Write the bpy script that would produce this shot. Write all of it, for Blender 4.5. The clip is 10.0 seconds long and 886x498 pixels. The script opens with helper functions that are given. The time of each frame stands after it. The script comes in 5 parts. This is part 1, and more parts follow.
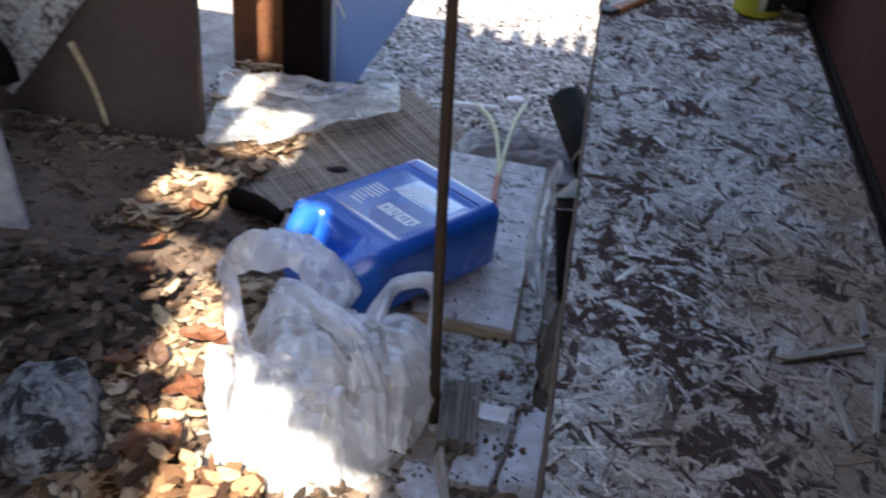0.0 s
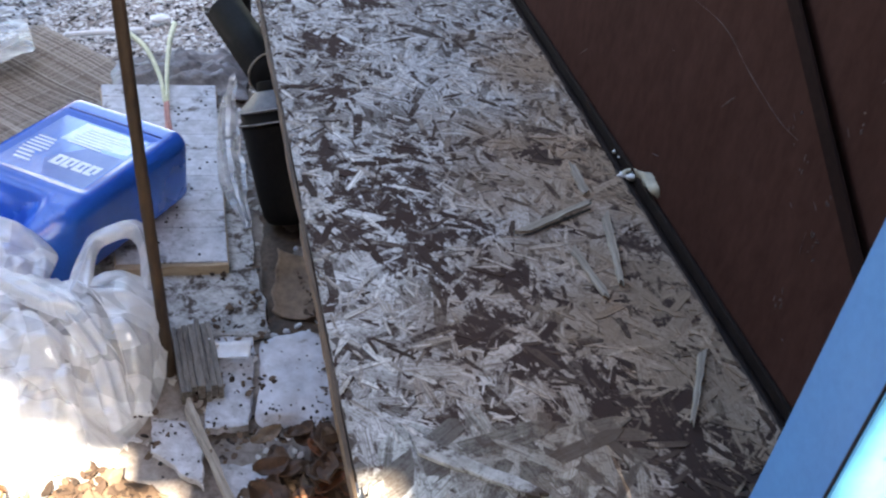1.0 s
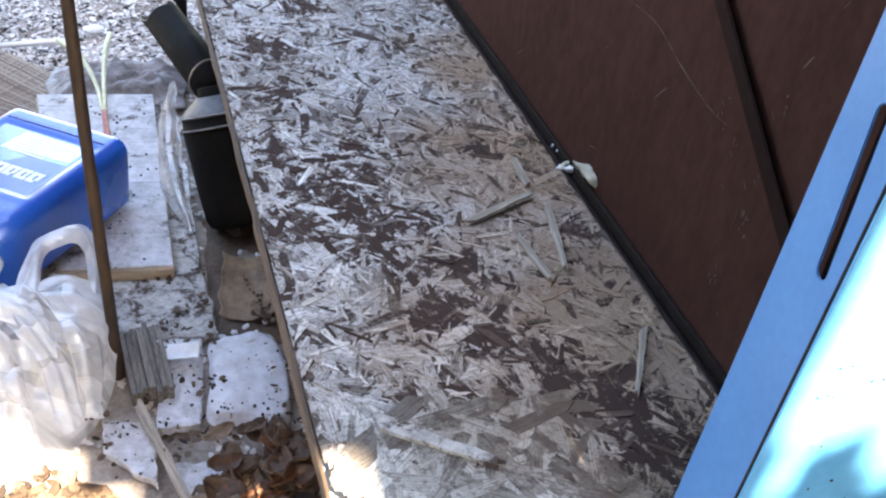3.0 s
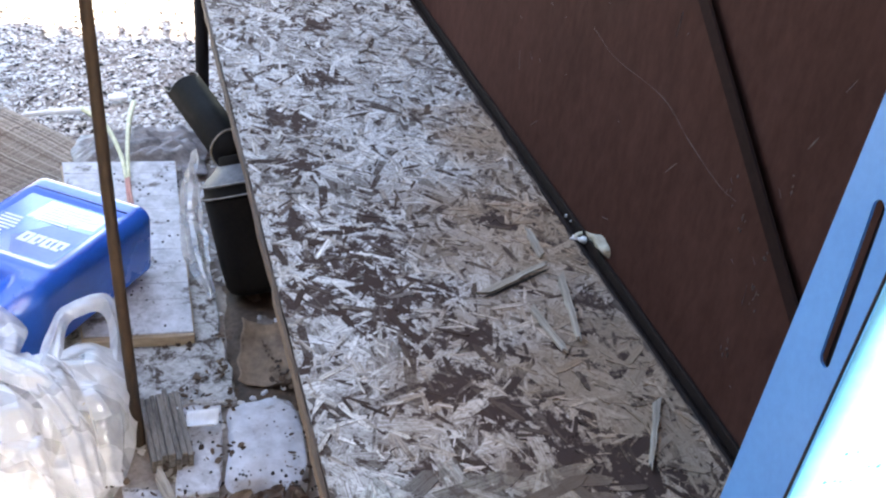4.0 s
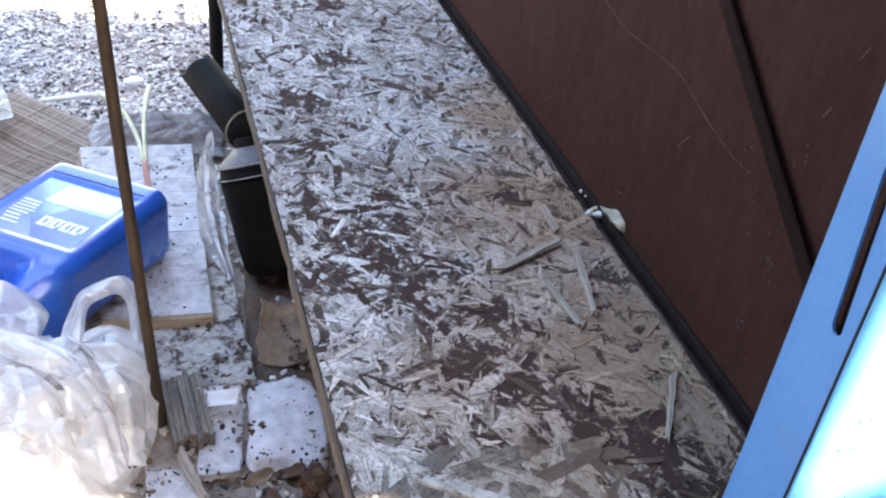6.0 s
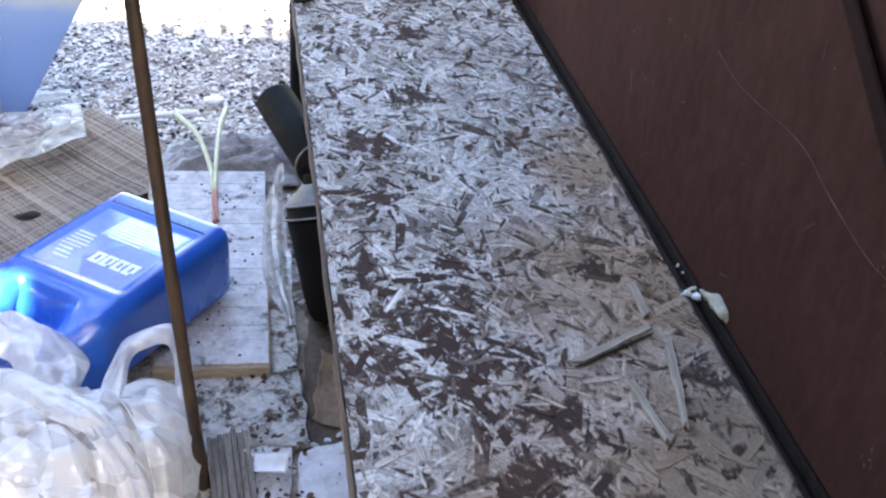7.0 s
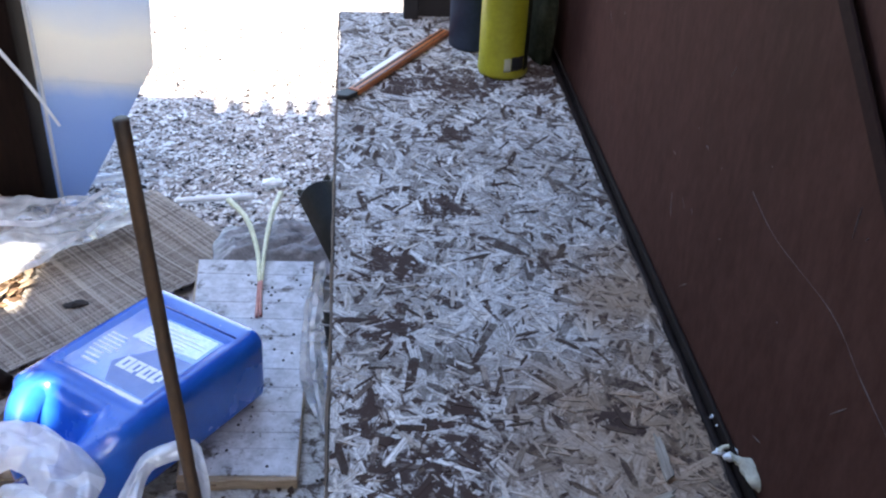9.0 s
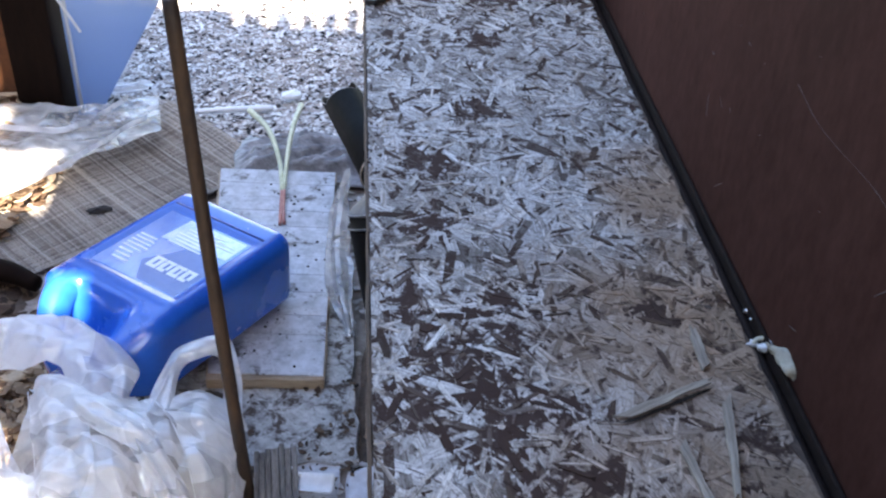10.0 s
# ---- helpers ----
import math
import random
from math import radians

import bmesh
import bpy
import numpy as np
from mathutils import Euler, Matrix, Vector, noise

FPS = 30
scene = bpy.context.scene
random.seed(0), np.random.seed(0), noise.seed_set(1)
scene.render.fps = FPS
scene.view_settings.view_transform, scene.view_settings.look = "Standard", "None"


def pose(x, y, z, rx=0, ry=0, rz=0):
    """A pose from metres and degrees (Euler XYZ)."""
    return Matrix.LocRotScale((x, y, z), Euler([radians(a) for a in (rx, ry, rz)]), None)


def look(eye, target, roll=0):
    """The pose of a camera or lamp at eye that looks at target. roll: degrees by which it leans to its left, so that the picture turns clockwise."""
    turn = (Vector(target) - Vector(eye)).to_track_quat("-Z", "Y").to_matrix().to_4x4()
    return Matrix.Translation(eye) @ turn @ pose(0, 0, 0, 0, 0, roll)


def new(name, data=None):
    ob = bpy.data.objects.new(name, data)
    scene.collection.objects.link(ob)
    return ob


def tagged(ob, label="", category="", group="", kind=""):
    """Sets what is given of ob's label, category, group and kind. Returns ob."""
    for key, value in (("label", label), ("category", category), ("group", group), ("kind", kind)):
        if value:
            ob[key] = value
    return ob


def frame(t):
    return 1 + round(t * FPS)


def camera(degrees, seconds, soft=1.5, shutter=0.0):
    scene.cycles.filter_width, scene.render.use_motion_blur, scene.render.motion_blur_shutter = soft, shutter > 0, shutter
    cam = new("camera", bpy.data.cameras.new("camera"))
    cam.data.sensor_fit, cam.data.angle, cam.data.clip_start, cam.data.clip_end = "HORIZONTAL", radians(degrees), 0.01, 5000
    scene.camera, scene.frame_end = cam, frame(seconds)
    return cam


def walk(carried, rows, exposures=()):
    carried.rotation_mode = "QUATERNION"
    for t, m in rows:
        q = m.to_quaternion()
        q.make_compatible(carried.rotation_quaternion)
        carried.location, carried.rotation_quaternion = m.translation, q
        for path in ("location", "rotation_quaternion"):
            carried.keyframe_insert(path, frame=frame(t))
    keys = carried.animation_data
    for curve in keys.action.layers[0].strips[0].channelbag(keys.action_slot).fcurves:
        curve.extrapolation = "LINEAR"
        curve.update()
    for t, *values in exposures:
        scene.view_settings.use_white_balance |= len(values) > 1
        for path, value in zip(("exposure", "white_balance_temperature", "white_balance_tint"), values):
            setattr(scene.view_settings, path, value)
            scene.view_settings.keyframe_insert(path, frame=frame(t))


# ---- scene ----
cam = camera(47.4, 10.0, soft=2.2, shutter=0.2)
PATH = [
    (0, (0.078, 0.156, 0.944), (-0.205, 1.784, -0.183), 5.6),
    (0.5, (0.047, 0.23, 0.916), (0.173, 1.813, -0.299), 5.8),
    (1, (0.007, 0.191, 0.928), (0.404, 1.727, -0.291), 7.7),
    (1.5, (-0.01, 0.174, 0.927), (0.502, 1.677, -0.289), 10.1),
    (2, (-0.017, 0.169, 0.928), (0.541, 1.665, -0.277), 10.5),
    (2.2, (-0.019, 0.165, 0.927), (0.544, 1.661, -0.276), 10.2),
    (3.3, (-0.019, 0.152, 0.93), (0.496, 1.699, -0.228), 8.9),
    (3.5, (-0.023, 0.151, 0.94), (0.482, 1.715, -0.2), 8.8),
    (4, (-0.02, 0.151, 0.953), (0.481, 1.746, -0.145), 7.9),
    (4.5, (-0.011, 0.159, 0.959), (0.514, 1.755, -0.127), 8.1),
    (5, (-0.014, 0.174, 0.948), (0.49, 1.743, -0.185), 8.0),
    (6.3, (-0.017, 0.143, 0.957), (0.44, 1.73, -0.171), 6.1),
    (6.5, (-0.02, 0.151, 0.965), (0.426, 1.76, -0.137), 6.3),
    (7, (0.038, 0.284, 0.934), (0.311, 1.903, -0.209), 5.3),
    (7.5, (0.067, 0.369, 0.93), (0.236, 2.004, -0.21), 4.8),
    (8, (0.076, 0.397, 0.956), (0.226, 2.065, -0.137), 4.1),
    (8.5, (0.085, 0.388, 0.973), (0.192, 2.048, -0.138), 3.0),
    (9, (0.118, 0.375, 0.977), (0.2, 2.054, -0.106), 2.8),
    (9.5, (0.097, 0.404, 0.941), (0.09, 2.026, -0.228), 2.3),
    (10, (0.083, 0.347, 0.947), (0.17, 1.954, -0.239), 3.9),
]
EXPOSURES = [(0, 1.95, 6700, 10), (0.5, 2.2, 7200, 10), (1.0, 2.95, 7400, 10), (2.0, 3.4, 7700, 10), (4.5, 3.5, 7600, 10), (6.5, 3.45, 7400, 10), (7.5, 3.2, 6800, 10), (9.0, 2.95, 6600, 10), (10.0, 2.95, 6700, 10)]
walk(cam, [(t, look(eye, target, roll)) for t, eye, target, roll in PATH], EXPOSURES)

# ---------------- light ----------------
SUN_TO = Vector((0.03, -0.62, 0.78)).normalized()
sun = new("sun", bpy.data.lights.new("sun", "SUN"))
sun.data.energy, sun.data.angle, sun.data.color = 5.0, radians(0.6), (1.0, 0.93, 0.82)
sun.matrix_world = look((0, 0, 6), Vector((0, 0, 6)) - SUN_TO)
world = bpy.data.worlds.new("sky")
scene.world = world
world.use_nodes = True
sky = world.node_tree.nodes.new("ShaderNodeTexSky")
sky.sky_type, sky.sun_disc = "NISHITA", False
sky.sun_elevation, sky.sun_rotation = math.asin(SUN_TO.z), math.atan2(SUN_TO.x, SUN_TO.y)
world.node_tree.links.new(sky.outputs["Color"], world.node_tree.nodes["Background"].inputs["Color"])
world.node_tree.nodes["Background"].inputs["Strength"].default_value = 0.15


# ---------------- materials ----------------
def nodes_of(name, rough=0.6, metal=0.0, spec=0.5):
    m = bpy.data.materials.new(name)
    m.use_nodes = True
    nt = m.node_tree
    b = nt.nodes["Principled BSDF"]
    b.inputs["Roughness"].default_value = rough
    b.inputs["Metallic"].default_value = metal
    b.inputs["Specular IOR Level"].default_value = spec
    return m, nt, b


def node(nt, kind, **kw):
    n = nt.nodes.new(kind)
    for k, v in kw.items():
        if k in n.inputs:
            n.inputs[k].default_value = v
    return n


def coords(nt, scale=(1, 1, 1), rot=(0, 0, 0), space="Object"):
    c = nt.nodes.new("ShaderNodeTexCoord")
    mp = nt.nodes.new("ShaderNodeMapping")
    mp.inputs["Scale"].default_value = scale
    mp.inputs["Rotation"].default_value = [radians(a) for a in rot]
    nt.links.new(c.outputs[space], mp.inputs["Vector"])
    return mp.outputs["Vector"]


def ramp(nt, fac, stops):
    r = nt.nodes.new("ShaderNodeValToRGB")
    while len(r.color_ramp.elements) < len(stops):
        r.color_ramp.elements.new(0.5)
    for e, (p, c) in zip(r.color_ramp.elements, stops):
        e.position, e.color = p, (*c, 1) if len(c) == 3 else c
    nt.links.new(fac, r.inputs["Fac"])
    return r.outputs["Color"]


def noise_tex(nt, vec, scale, detail=4, rough=0.6, dist=0.0):
    n = node(nt, "ShaderNodeTexNoise", Scale=scale, Detail=detail, Roughness=rough, Distortion=dist)
    nt.links.new(vec, n.inputs["Vector"])
    return n.outputs["Fac"]


def mix(nt, fac, a, b, mode="MIX"):
    n = nt.nodes.new("ShaderNodeMix")
    n.data_type, n.blend_type = "RGBA", mode
    for sock, v in (("Factor", fac), ("A", a), ("B", b)):
        s = [i for i in n.inputs if i.name == sock and i.enabled][0]
        if isinstance(v, bpy.types.NodeSocket):
            nt.links.new(v, s)
        else:
            s.default_value = v if sock == "Factor" else (*v, 1)
    return [o for o in n.outputs if o.enabled][0]


def maths(nt, op, a, b=0.0, clamp=False):
    n = nt.nodes.new("ShaderNodeMath")
    n.operation, n.use_clamp = op, clamp
    for i, v in enumerate((a, b)):
        if isinstance(v, bpy.types.NodeSocket):
            nt.links.new(v, n.inputs[i])
        else:
            n.inputs[i].default_value = v
    return n.outputs[0]


def bump(nt, b, height, strength=0.3, distance=0.002):
    n = node(nt, "ShaderNodeBump", Strength=strength, Distance=distance)
    nt.links.new(height, n.inputs["Height"])
    nt.links.new(n.outputs["Normal"], b.inputs["Normal"])


def plain(name, dark, light, scale=20.0, rough=0.6, metal=0.0, stretch=(1, 1, 1), fine=140.0, relief=0.3, spec=0.5, depth=0.002, space="Object"):
    """Two scales of mottling between two tones, with fine relief."""
    m, nt, b = nodes_of(name, rough, metal, spec)
    v = coords(nt, stretch, space=space)
    big = noise_tex(nt, v, scale, 5, 0.65)
    small = noise_tex(nt, v, fine, 3, 0.7)
    f = maths(nt, "ADD", maths(nt, "MULTIPLY", big, 0.65), maths(nt, "MULTIPLY", small, 0.35))
    nt.links.new(ramp(nt, f, [(0.36, dark), (0.64, light)]), b.inputs["Base Color"])
    nt.links.new(ramp(nt, big, [(0.3, (rough * 0.8,) * 3), (0.7, (min(1, rough * 1.2),) * 3)]), b.inputs["Roughness"])
    bump(nt, b, f, relief, depth)
    return m


def spot_mask(nt, spots, wobble=0.11, fine=38.0):
    """A mask of soft spots, stains and painted light, on the board (x, y, radius)."""
    geo = nt.nodes.new("ShaderNodeNewGeometry")
    wob = nt.nodes.new("ShaderNodeTexNoise")
    wob.inputs["Scale"].default_value, wob.inputs["Detail"].default_value = fine, 6.0
    nt.links.new(geo.outputs["Position"], wob.inputs["Vector"])
    shift = nt.nodes.new("ShaderNodeVectorMath")
    shift.operation = "MULTIPLY_ADD"
    nt.links.new(wob.outputs["Color"], shift.inputs[0])
    shift.inputs[1].default_value, shift.inputs[2].default_value = (wobble, wobble, 0.0), (-wobble / 2, -wobble / 2, 0.0)
    at = nt.nodes.new("ShaderNodeVectorMath")
    nt.links.new(geo.outputs["Position"], at.inputs[0])
    nt.links.new(shift.outputs[0], at.inputs[1])
    total = None
    for x, y, r in spots:
        d = nt.nodes.new("ShaderNodeVectorMath")
        d.operation = "DISTANCE"
        nt.links.new(at.outputs[0], d.inputs[0])
        d.inputs[1].default_value = (x, y, 0.385)
        s = maths(nt, "SUBTRACT", 1.0, maths(nt, "DIVIDE", d.outputs["Value"], r), True)
        total = s if total is None else maths(nt, "MAXIMUM", total, s)
    return total, geo.outputs["Position"]


# warm spots that paint bounce light from the brown wall and sunlit cabinet
WARM_BOUNCE = [(0.36, 0.74, 0.26), (0.38, 1.00, 0.22), (0.38, 0.58, 0.20), (0.37, 1.22, 0.13)]
# dark stains; the last two spots paint the shade right of the spray can
STAINS_AND_SHADE = [(0.100, 1.259, 0.050), (0.171, 1.382, 0.050), (0.117, 1.146, 0.038), (0.094, 1.036, 0.042), (0.181, 1.037, 0.040), (0.168, 0.984, 0.050), (0.116, 0.965, 0.040), (0.152, 0.936, 0.050), (0.102, 0.900, 0.048),
          (0.185, 0.896, 0.048), (0.220, 0.898, 0.042), (0.149, 0.863, 0.042), (0.307, 1.020, 0.030), (0.200, 0.827, 0.036), (0.242, 0.834, 0.030), (0.365, 0.880, 0.036), (0.253, 0.823, 0.030), (0.204, 0.770, 0.050),
          (0.234, 0.733, 0.048), (0.267, 0.710, 0.050), (0.270, 0.666, 0.065), (0.318, 0.643, 0.075), (0.325, 0.603, 0.080), (0.278, 0.576, 0.065), (0.155, 0.672, 0.028), (0.122, 0.631, 0.030), (0.182, 1.573, 0.045), (0.110, 1.722, 0.060), (0.150, 1.738, 0.085), (0.185, 1.733, 0.085), (0.222, 1.728, 0.055), (0.312, 1.725, 0.050), (0.318, 1.790, 0.090)]


def strand_material(name, tones, soil=0.97):
    m, nt, b = nodes_of(name, 0.9, 0, 0.12)
    geo = nt.nodes.new("ShaderNodeNewGeometry")
    tone = ramp(nt, geo.outputs["Random Per Island"], tones)
    grain = noise_tex(nt, coords(nt, (24, 760, 1), space="UV"), 1.0, 4, 0.7)
    col = mix(nt, 0.8, tone, ramp(nt, grain, [(0.36, (0.36, 0.31, 0.27)), (0.56, (1.1, 1.1, 1.1))]), "MULTIPLY")
    mask, pos = spot_mask(nt, STAINS_AND_SHADE, 0.055, 30.0)
    # split fibres and pits break up each strand
    fleck = ramp_value(nt, noise_tex(nt, pos, 210, 4, 0.75), 0.37, 0.50)
    col = mix(nt, maths(nt, "SUBTRACT", 0.62, maths(nt, "MULTIPLY", fleck, 0.62), True), col, (0.10, 0.075, 0.065))
    grime = noise_tex(nt, pos, 62, 7, 0.78)
    g = maths(nt, "ADD", maths(nt, "MULTIPLY", mask, 0.30), grime)
    g = maths(nt, "ADD", g, maths(nt, "MULTIPLY", maths(nt, "SUBTRACT", 0.5, geo.outputs["Random Per Island"]), 0.26))
    isle = maths(nt, "MULTIPLY", ramp_value(nt, g, 0.585, 0.655), soil, True)
    col = mix(nt, maths(nt, "MULTIPLY", ramp_value(nt, noise_tex(nt, pos, 7, 5, 0.7), 0.45, 0.7), 0.45), col, (0.30, 0.245, 0.20), "MULTIPLY")
    # bounce light near the wall, multiplied into the wood colour
    tan, pos2 = spot_mask(nt, WARM_BOUNCE, 0.16, 14.0)
    col = mix(nt, maths(nt, "MULTIPLY", ramp_value(nt, tan, 0.0, 0.75), 0.95), col, (0.82, 0.60, 0.44), "MULTIPLY")
    # brown patches, densest where that warm bounce is painted
    brown_patch = maths(nt, "MULTIPLY", ramp_value(nt, tan, 0.12, 0.75), ramp_value(nt, noise_tex(nt, pos, 17, 6, 0.7), 0.36, 0.54), True)
    col = mix(nt, maths(nt, "MULTIPLY", brown_patch, 0.8), col, (0.29, 0.21, 0.150))
    nt.links.new(mix(nt, isle, col, (0.058, 0.036, 0.030)), b.inputs["Base Color"])
    bump(nt, b, grain, 0.5, 0.0012)
    return m


def ramp_value(nt, fac, lo, hi):
    n = nt.nodes.new("ShaderNodeMapRange")
    n.inputs["From Min"].default_value, n.inputs["From Max"].default_value = lo, hi
    nt.links.new(fac, n.inputs["Value"])
    return n.outputs["Result"]


M_STRAND = strand_material("weathered_strands", [(0.0, (0.085, 0.066, 0.058)), (0.16, (0.22, 0.20, 0.185)), (0.42, (0.44, 0.42, 0.41)), (0.75, (0.60, 0.59, 0.59)), (1.0, (0.76, 0.755, 0.76))])
M_SLIVER = strand_material("split_slivers", [(0.0, (0.05, 0.035, 0.03)), (0.20, (0.10, 0.075, 0.062)), (0.25, (0.42, 0.37, 0.33)), (0.8, (0.72, 0.69, 0.66)), (1.0, (0.85, 0.84, 0.83))], 0.8)
M_FLAKE = strand_material("bare_flakes", [(0.0, (0.26, 0.255, 0.24)), (0.5, (0.46, 0.465, 0.45)), (1.0, (0.66, 0.68, 0.67))], 0.5)
M_OSB_CORE = plain("osb_core", (0.04, 0.027, 0.022), (0.14, 0.10, 0.075), 60, 0.85)
M_OSB_EDGE = plain("osb_edge", (0.055, 0.036, 0.024), (0.17, 0.115, 0.078), 30, 0.85, stretch=(1, 0.2, 3), fine=300)
M_WALL = plain("brown_hardboard", (0.044, 0.0188, 0.0145), (0.082, 0.0378, 0.0296), 4.5, 0.8, stretch=(1, 1, 0.5), fine=90, relief=0.12, spec=0.03)
M_WALL_LIP = plain("brown_lip", (0.016, 0.0085, 0.0072), (0.030, 0.0155, 0.0128), 8, 0.8, relief=0.1, spec=0.04)
M_RUBBER = plain("black_edging", (0.010, 0.007, 0.0065), (0.026, 0.018, 0.016), 30, 0.75, relief=0.4, spec=0.08)
M_DUST = plain("pale_scuff", (0.07, 0.048, 0.043), (0.15, 0.115, 0.108), 90, 0.9)
M_GROUND = plain("dry_soil", (0.15, 0.118, 0.10), (0.46, 0.405, 0.37), 9, 0.95, fine=110, relief=0.8, depth=0.006)
M_ROD = plain("rusty_steel", (0.018, 0.011, 0.008), (0.080, 0.046, 0.024), 22, 0.65, 0.15, stretch=(1, 1, 0.35), relief=0.25)
M_DARKPOLE = plain("dark_pole", (0.008, 0.007, 0.008), (0.02, 0.017, 0.017), 20, 0.6, spec=0.15)
M_BLACK = plain("black_plastic", (0.005, 0.0042, 0.004), (0.014, 0.011, 0.009), 14, 0.65, relief=0.08, spec=0.06)
M_BLACK_CAP = plain("dusty_black_plastic", (0.060, 0.059, 0.065), (0.16, 0.158, 0.172), 18, 0.55, relief=0.1)
M_BLUE = plain("blue_jug_plastic", (0.011, 0.092, 0.46), (0.017, 0.122, 0.57), 9, 0.25, relief=0.03, spec=0.75)
M_FIELD = plain("scuffed_blue_field", (0.020, 0.125, 0.54), (0.07, 0.23, 0.66), 20, 0.18, stretch=(1, 3, 1), relief=0.03, spec=1.0)
M_LAVENDER = plain("greyish_lavender_print", (0.13, 0.19, 0.44), (0.19, 0.26, 0.52), 30, 0.22, relief=0.03, spec=0.7)
M_LABEL_GLARE = plain("label_sky_glare", (0.42, 0.57, 0.87), (0.82, 0.87, 0.96), 40, 0.18, stretch=(1, 2, 1), relief=0.03, spec=1.0)
for glossy, index in ((M_BLUE, 1.6), (M_FIELD, 2.1), (M_LABEL_GLARE, 2.1)):
    glossy.node_tree.nodes["Principled BSDF"].inputs["IOR"].default_value = index
M_PRINT = plain("white_print", (0.74, 0.77, 0.82), (0.88, 0.90, 0.92), 120, 0.35, relief=0.02)
M_NAVY = plain("navy_print", (0.008, 0.03, 0.20), (0.012, 0.045, 0.28), 40, 0.3, relief=0.02)
M_RAWEDGE = plain("raw_wood_edge", (0.24, 0.17, 0.11), (0.48, 0.38, 0.28), 24, 0.8, stretch=(0.3, 1, 3), fine=240)
M_GREYWOOD = plain("grey_split_wood", (0.06, 0.047, 0.04), (0.27, 0.235, 0.205), 30, 0.85, stretch=(5, 0.6, 5), fine=160, relief=0.7)
M_MAT = plain("weathered_sacking", (0.15, 0.125, 0.105), (0.42, 0.375, 0.33), 26, 0.9, stretch=(0.35, 2.6, 1), fine=260, relief=0.5)
M_SPECK = plain("black_speck", (0.02, 0.018, 0.018), (0.05, 0.04, 0.035), 50, 0.9)
M_LEAF = plain("dead_leaf", (0.045, 0.022, 0.013), (0.135, 0.07, 0.038), 22, 0.65, fine=160, relief=0.5)
M_LEAF_RED = plain("red_dead_leaf", (0.10, 0.032, 0.014), (0.22, 0.08, 0.032), 22, 0.6, fine=160, relief=0.5)
M_WHITE = plain("white_plastic_bit", (0.66, 0.66, 0.68), (0.82, 0.82, 0.84), 40, 0.45, relief=0.1)
M_BARK = plain("tan_bark", (0.11, 0.070, 0.045), (0.30, 0.215, 0.15), 22, 0.8, fine=120, relief=0.5)
M_ORANGE_PANEL = plain("orange_brown_sheet", (0.075, 0.024, 0.009), (0.20, 0.075, 0.026), 14, 0.8, fine=110, relief=0.3)
M_RIDGE = plain("worn_plastic_ridge", (0.16, 0.15, 0.15), (0.34, 0.33, 0.33), 60, 0.6, relief=0.2)
M_CHUNK = plain("pale_expanding_foam", (0.42, 0.385, 0.29), (0.80, 0.765, 0.64), 60, 0.8, relief=0.4)
M_STEM = plain("pale_stem", (0.42, 0.44, 0.24), (0.74, 0.72, 0.55), 60, 0.6, relief=0.2)
M_STEM_RED = plain("red_stem_foot", (0.35, 0.12, 0.10), (0.52, 0.26, 0.21), 60, 0.6, relief=0.2)
M_STRAW = plain("straw", (0.30, 0.22, 0.12), (0.62, 0.50, 0.32), 50, 0.7, relief=0.2)
M_SPLINT = plain("pale_splinter", (0.21, 0.165, 0.128), (0.46, 0.395, 0.325), 40, 0.8, stretch=(0.3, 5, 1), fine=160, relief=0.5)
M_YELLOW = plain("yellow_can_paint", (0.31, 0.28, 0.016), (0.46, 0.41, 0.026), 12, 0.35, relief=0.05)
M_YELLOW_WORN = plain("worn_can_foot", (0.45, 0.43, 0.25), (0.62, 0.60, 0.42), 60, 0.5)
M_NAVYCAN = plain("dark_blue_can", (0.012, 0.022, 0.05), (0.03, 0.05, 0.10), 14, 0.35, relief=0.05)
M_DARKBOX = plain("dark_box", (0.014, 0.011, 0.011), (0.03, 0.024, 0.022), 12, 0.6)
M_ORANGE = plain("orange_handle", (0.34, 0.09, 0.02), (0.55, 0.18, 0.05), 40, 0.4, relief=0.1)
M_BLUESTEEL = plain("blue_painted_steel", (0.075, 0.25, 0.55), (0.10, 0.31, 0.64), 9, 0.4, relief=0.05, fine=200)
# the cabinet's blue again, lightened for the face that stands in the sun
M_SUNLIT_BLUE = plain("sunlit_blue_paint", (0.08, 0.36, 0.66), (0.13, 0.45, 0.74), 12, 0.4, relief=0.05, fine=200)
M_SLOT = plain("dark_rusty_slot", (0.015, 0.012, 0.013), (0.06, 0.03, 0.025), 60, 0.8)
M_POST = plain("dark_timber", (0.005, 0.0028, 0.0022), (0.014, 0.008, 0.006), 18, 0.85, stretch=(2, 2, 0.3), relief=0.4, spec=0.06)
M_SHEET = plain("white_plastic_sheet", (0.58, 0.60, 0.63), (0.74, 0.75, 0.76), 3, 0.45, fine=40, relief=0.05)
M_PANEL = plain("brown_panel", (0.075, 0.049, 0.041), (0.14, 0.097, 0.082), 5, 0.75, fine=70, relief=0.2)
M_GREYSHEET = plain("dusty_grey_plastic", (0.09, 0.085, 0.09), (0.36, 0.35, 0.37), 16, 0.5, stretch=(1, 2.5, 1), relief=0.3)
# for the unseen roof and walls that shape the light
M_BLOCKER = plain("light_blocker_boards", (0.12, 0.10, 0.085), (0.22, 0.19, 0.16), 9, 0.85)
M_RAG_SHADE = plain("dark_olive_rag_shade", (0.014, 0.018, 0.010), (0.06, 0.058, 0.036), 25, 0.95, spec=0.1)


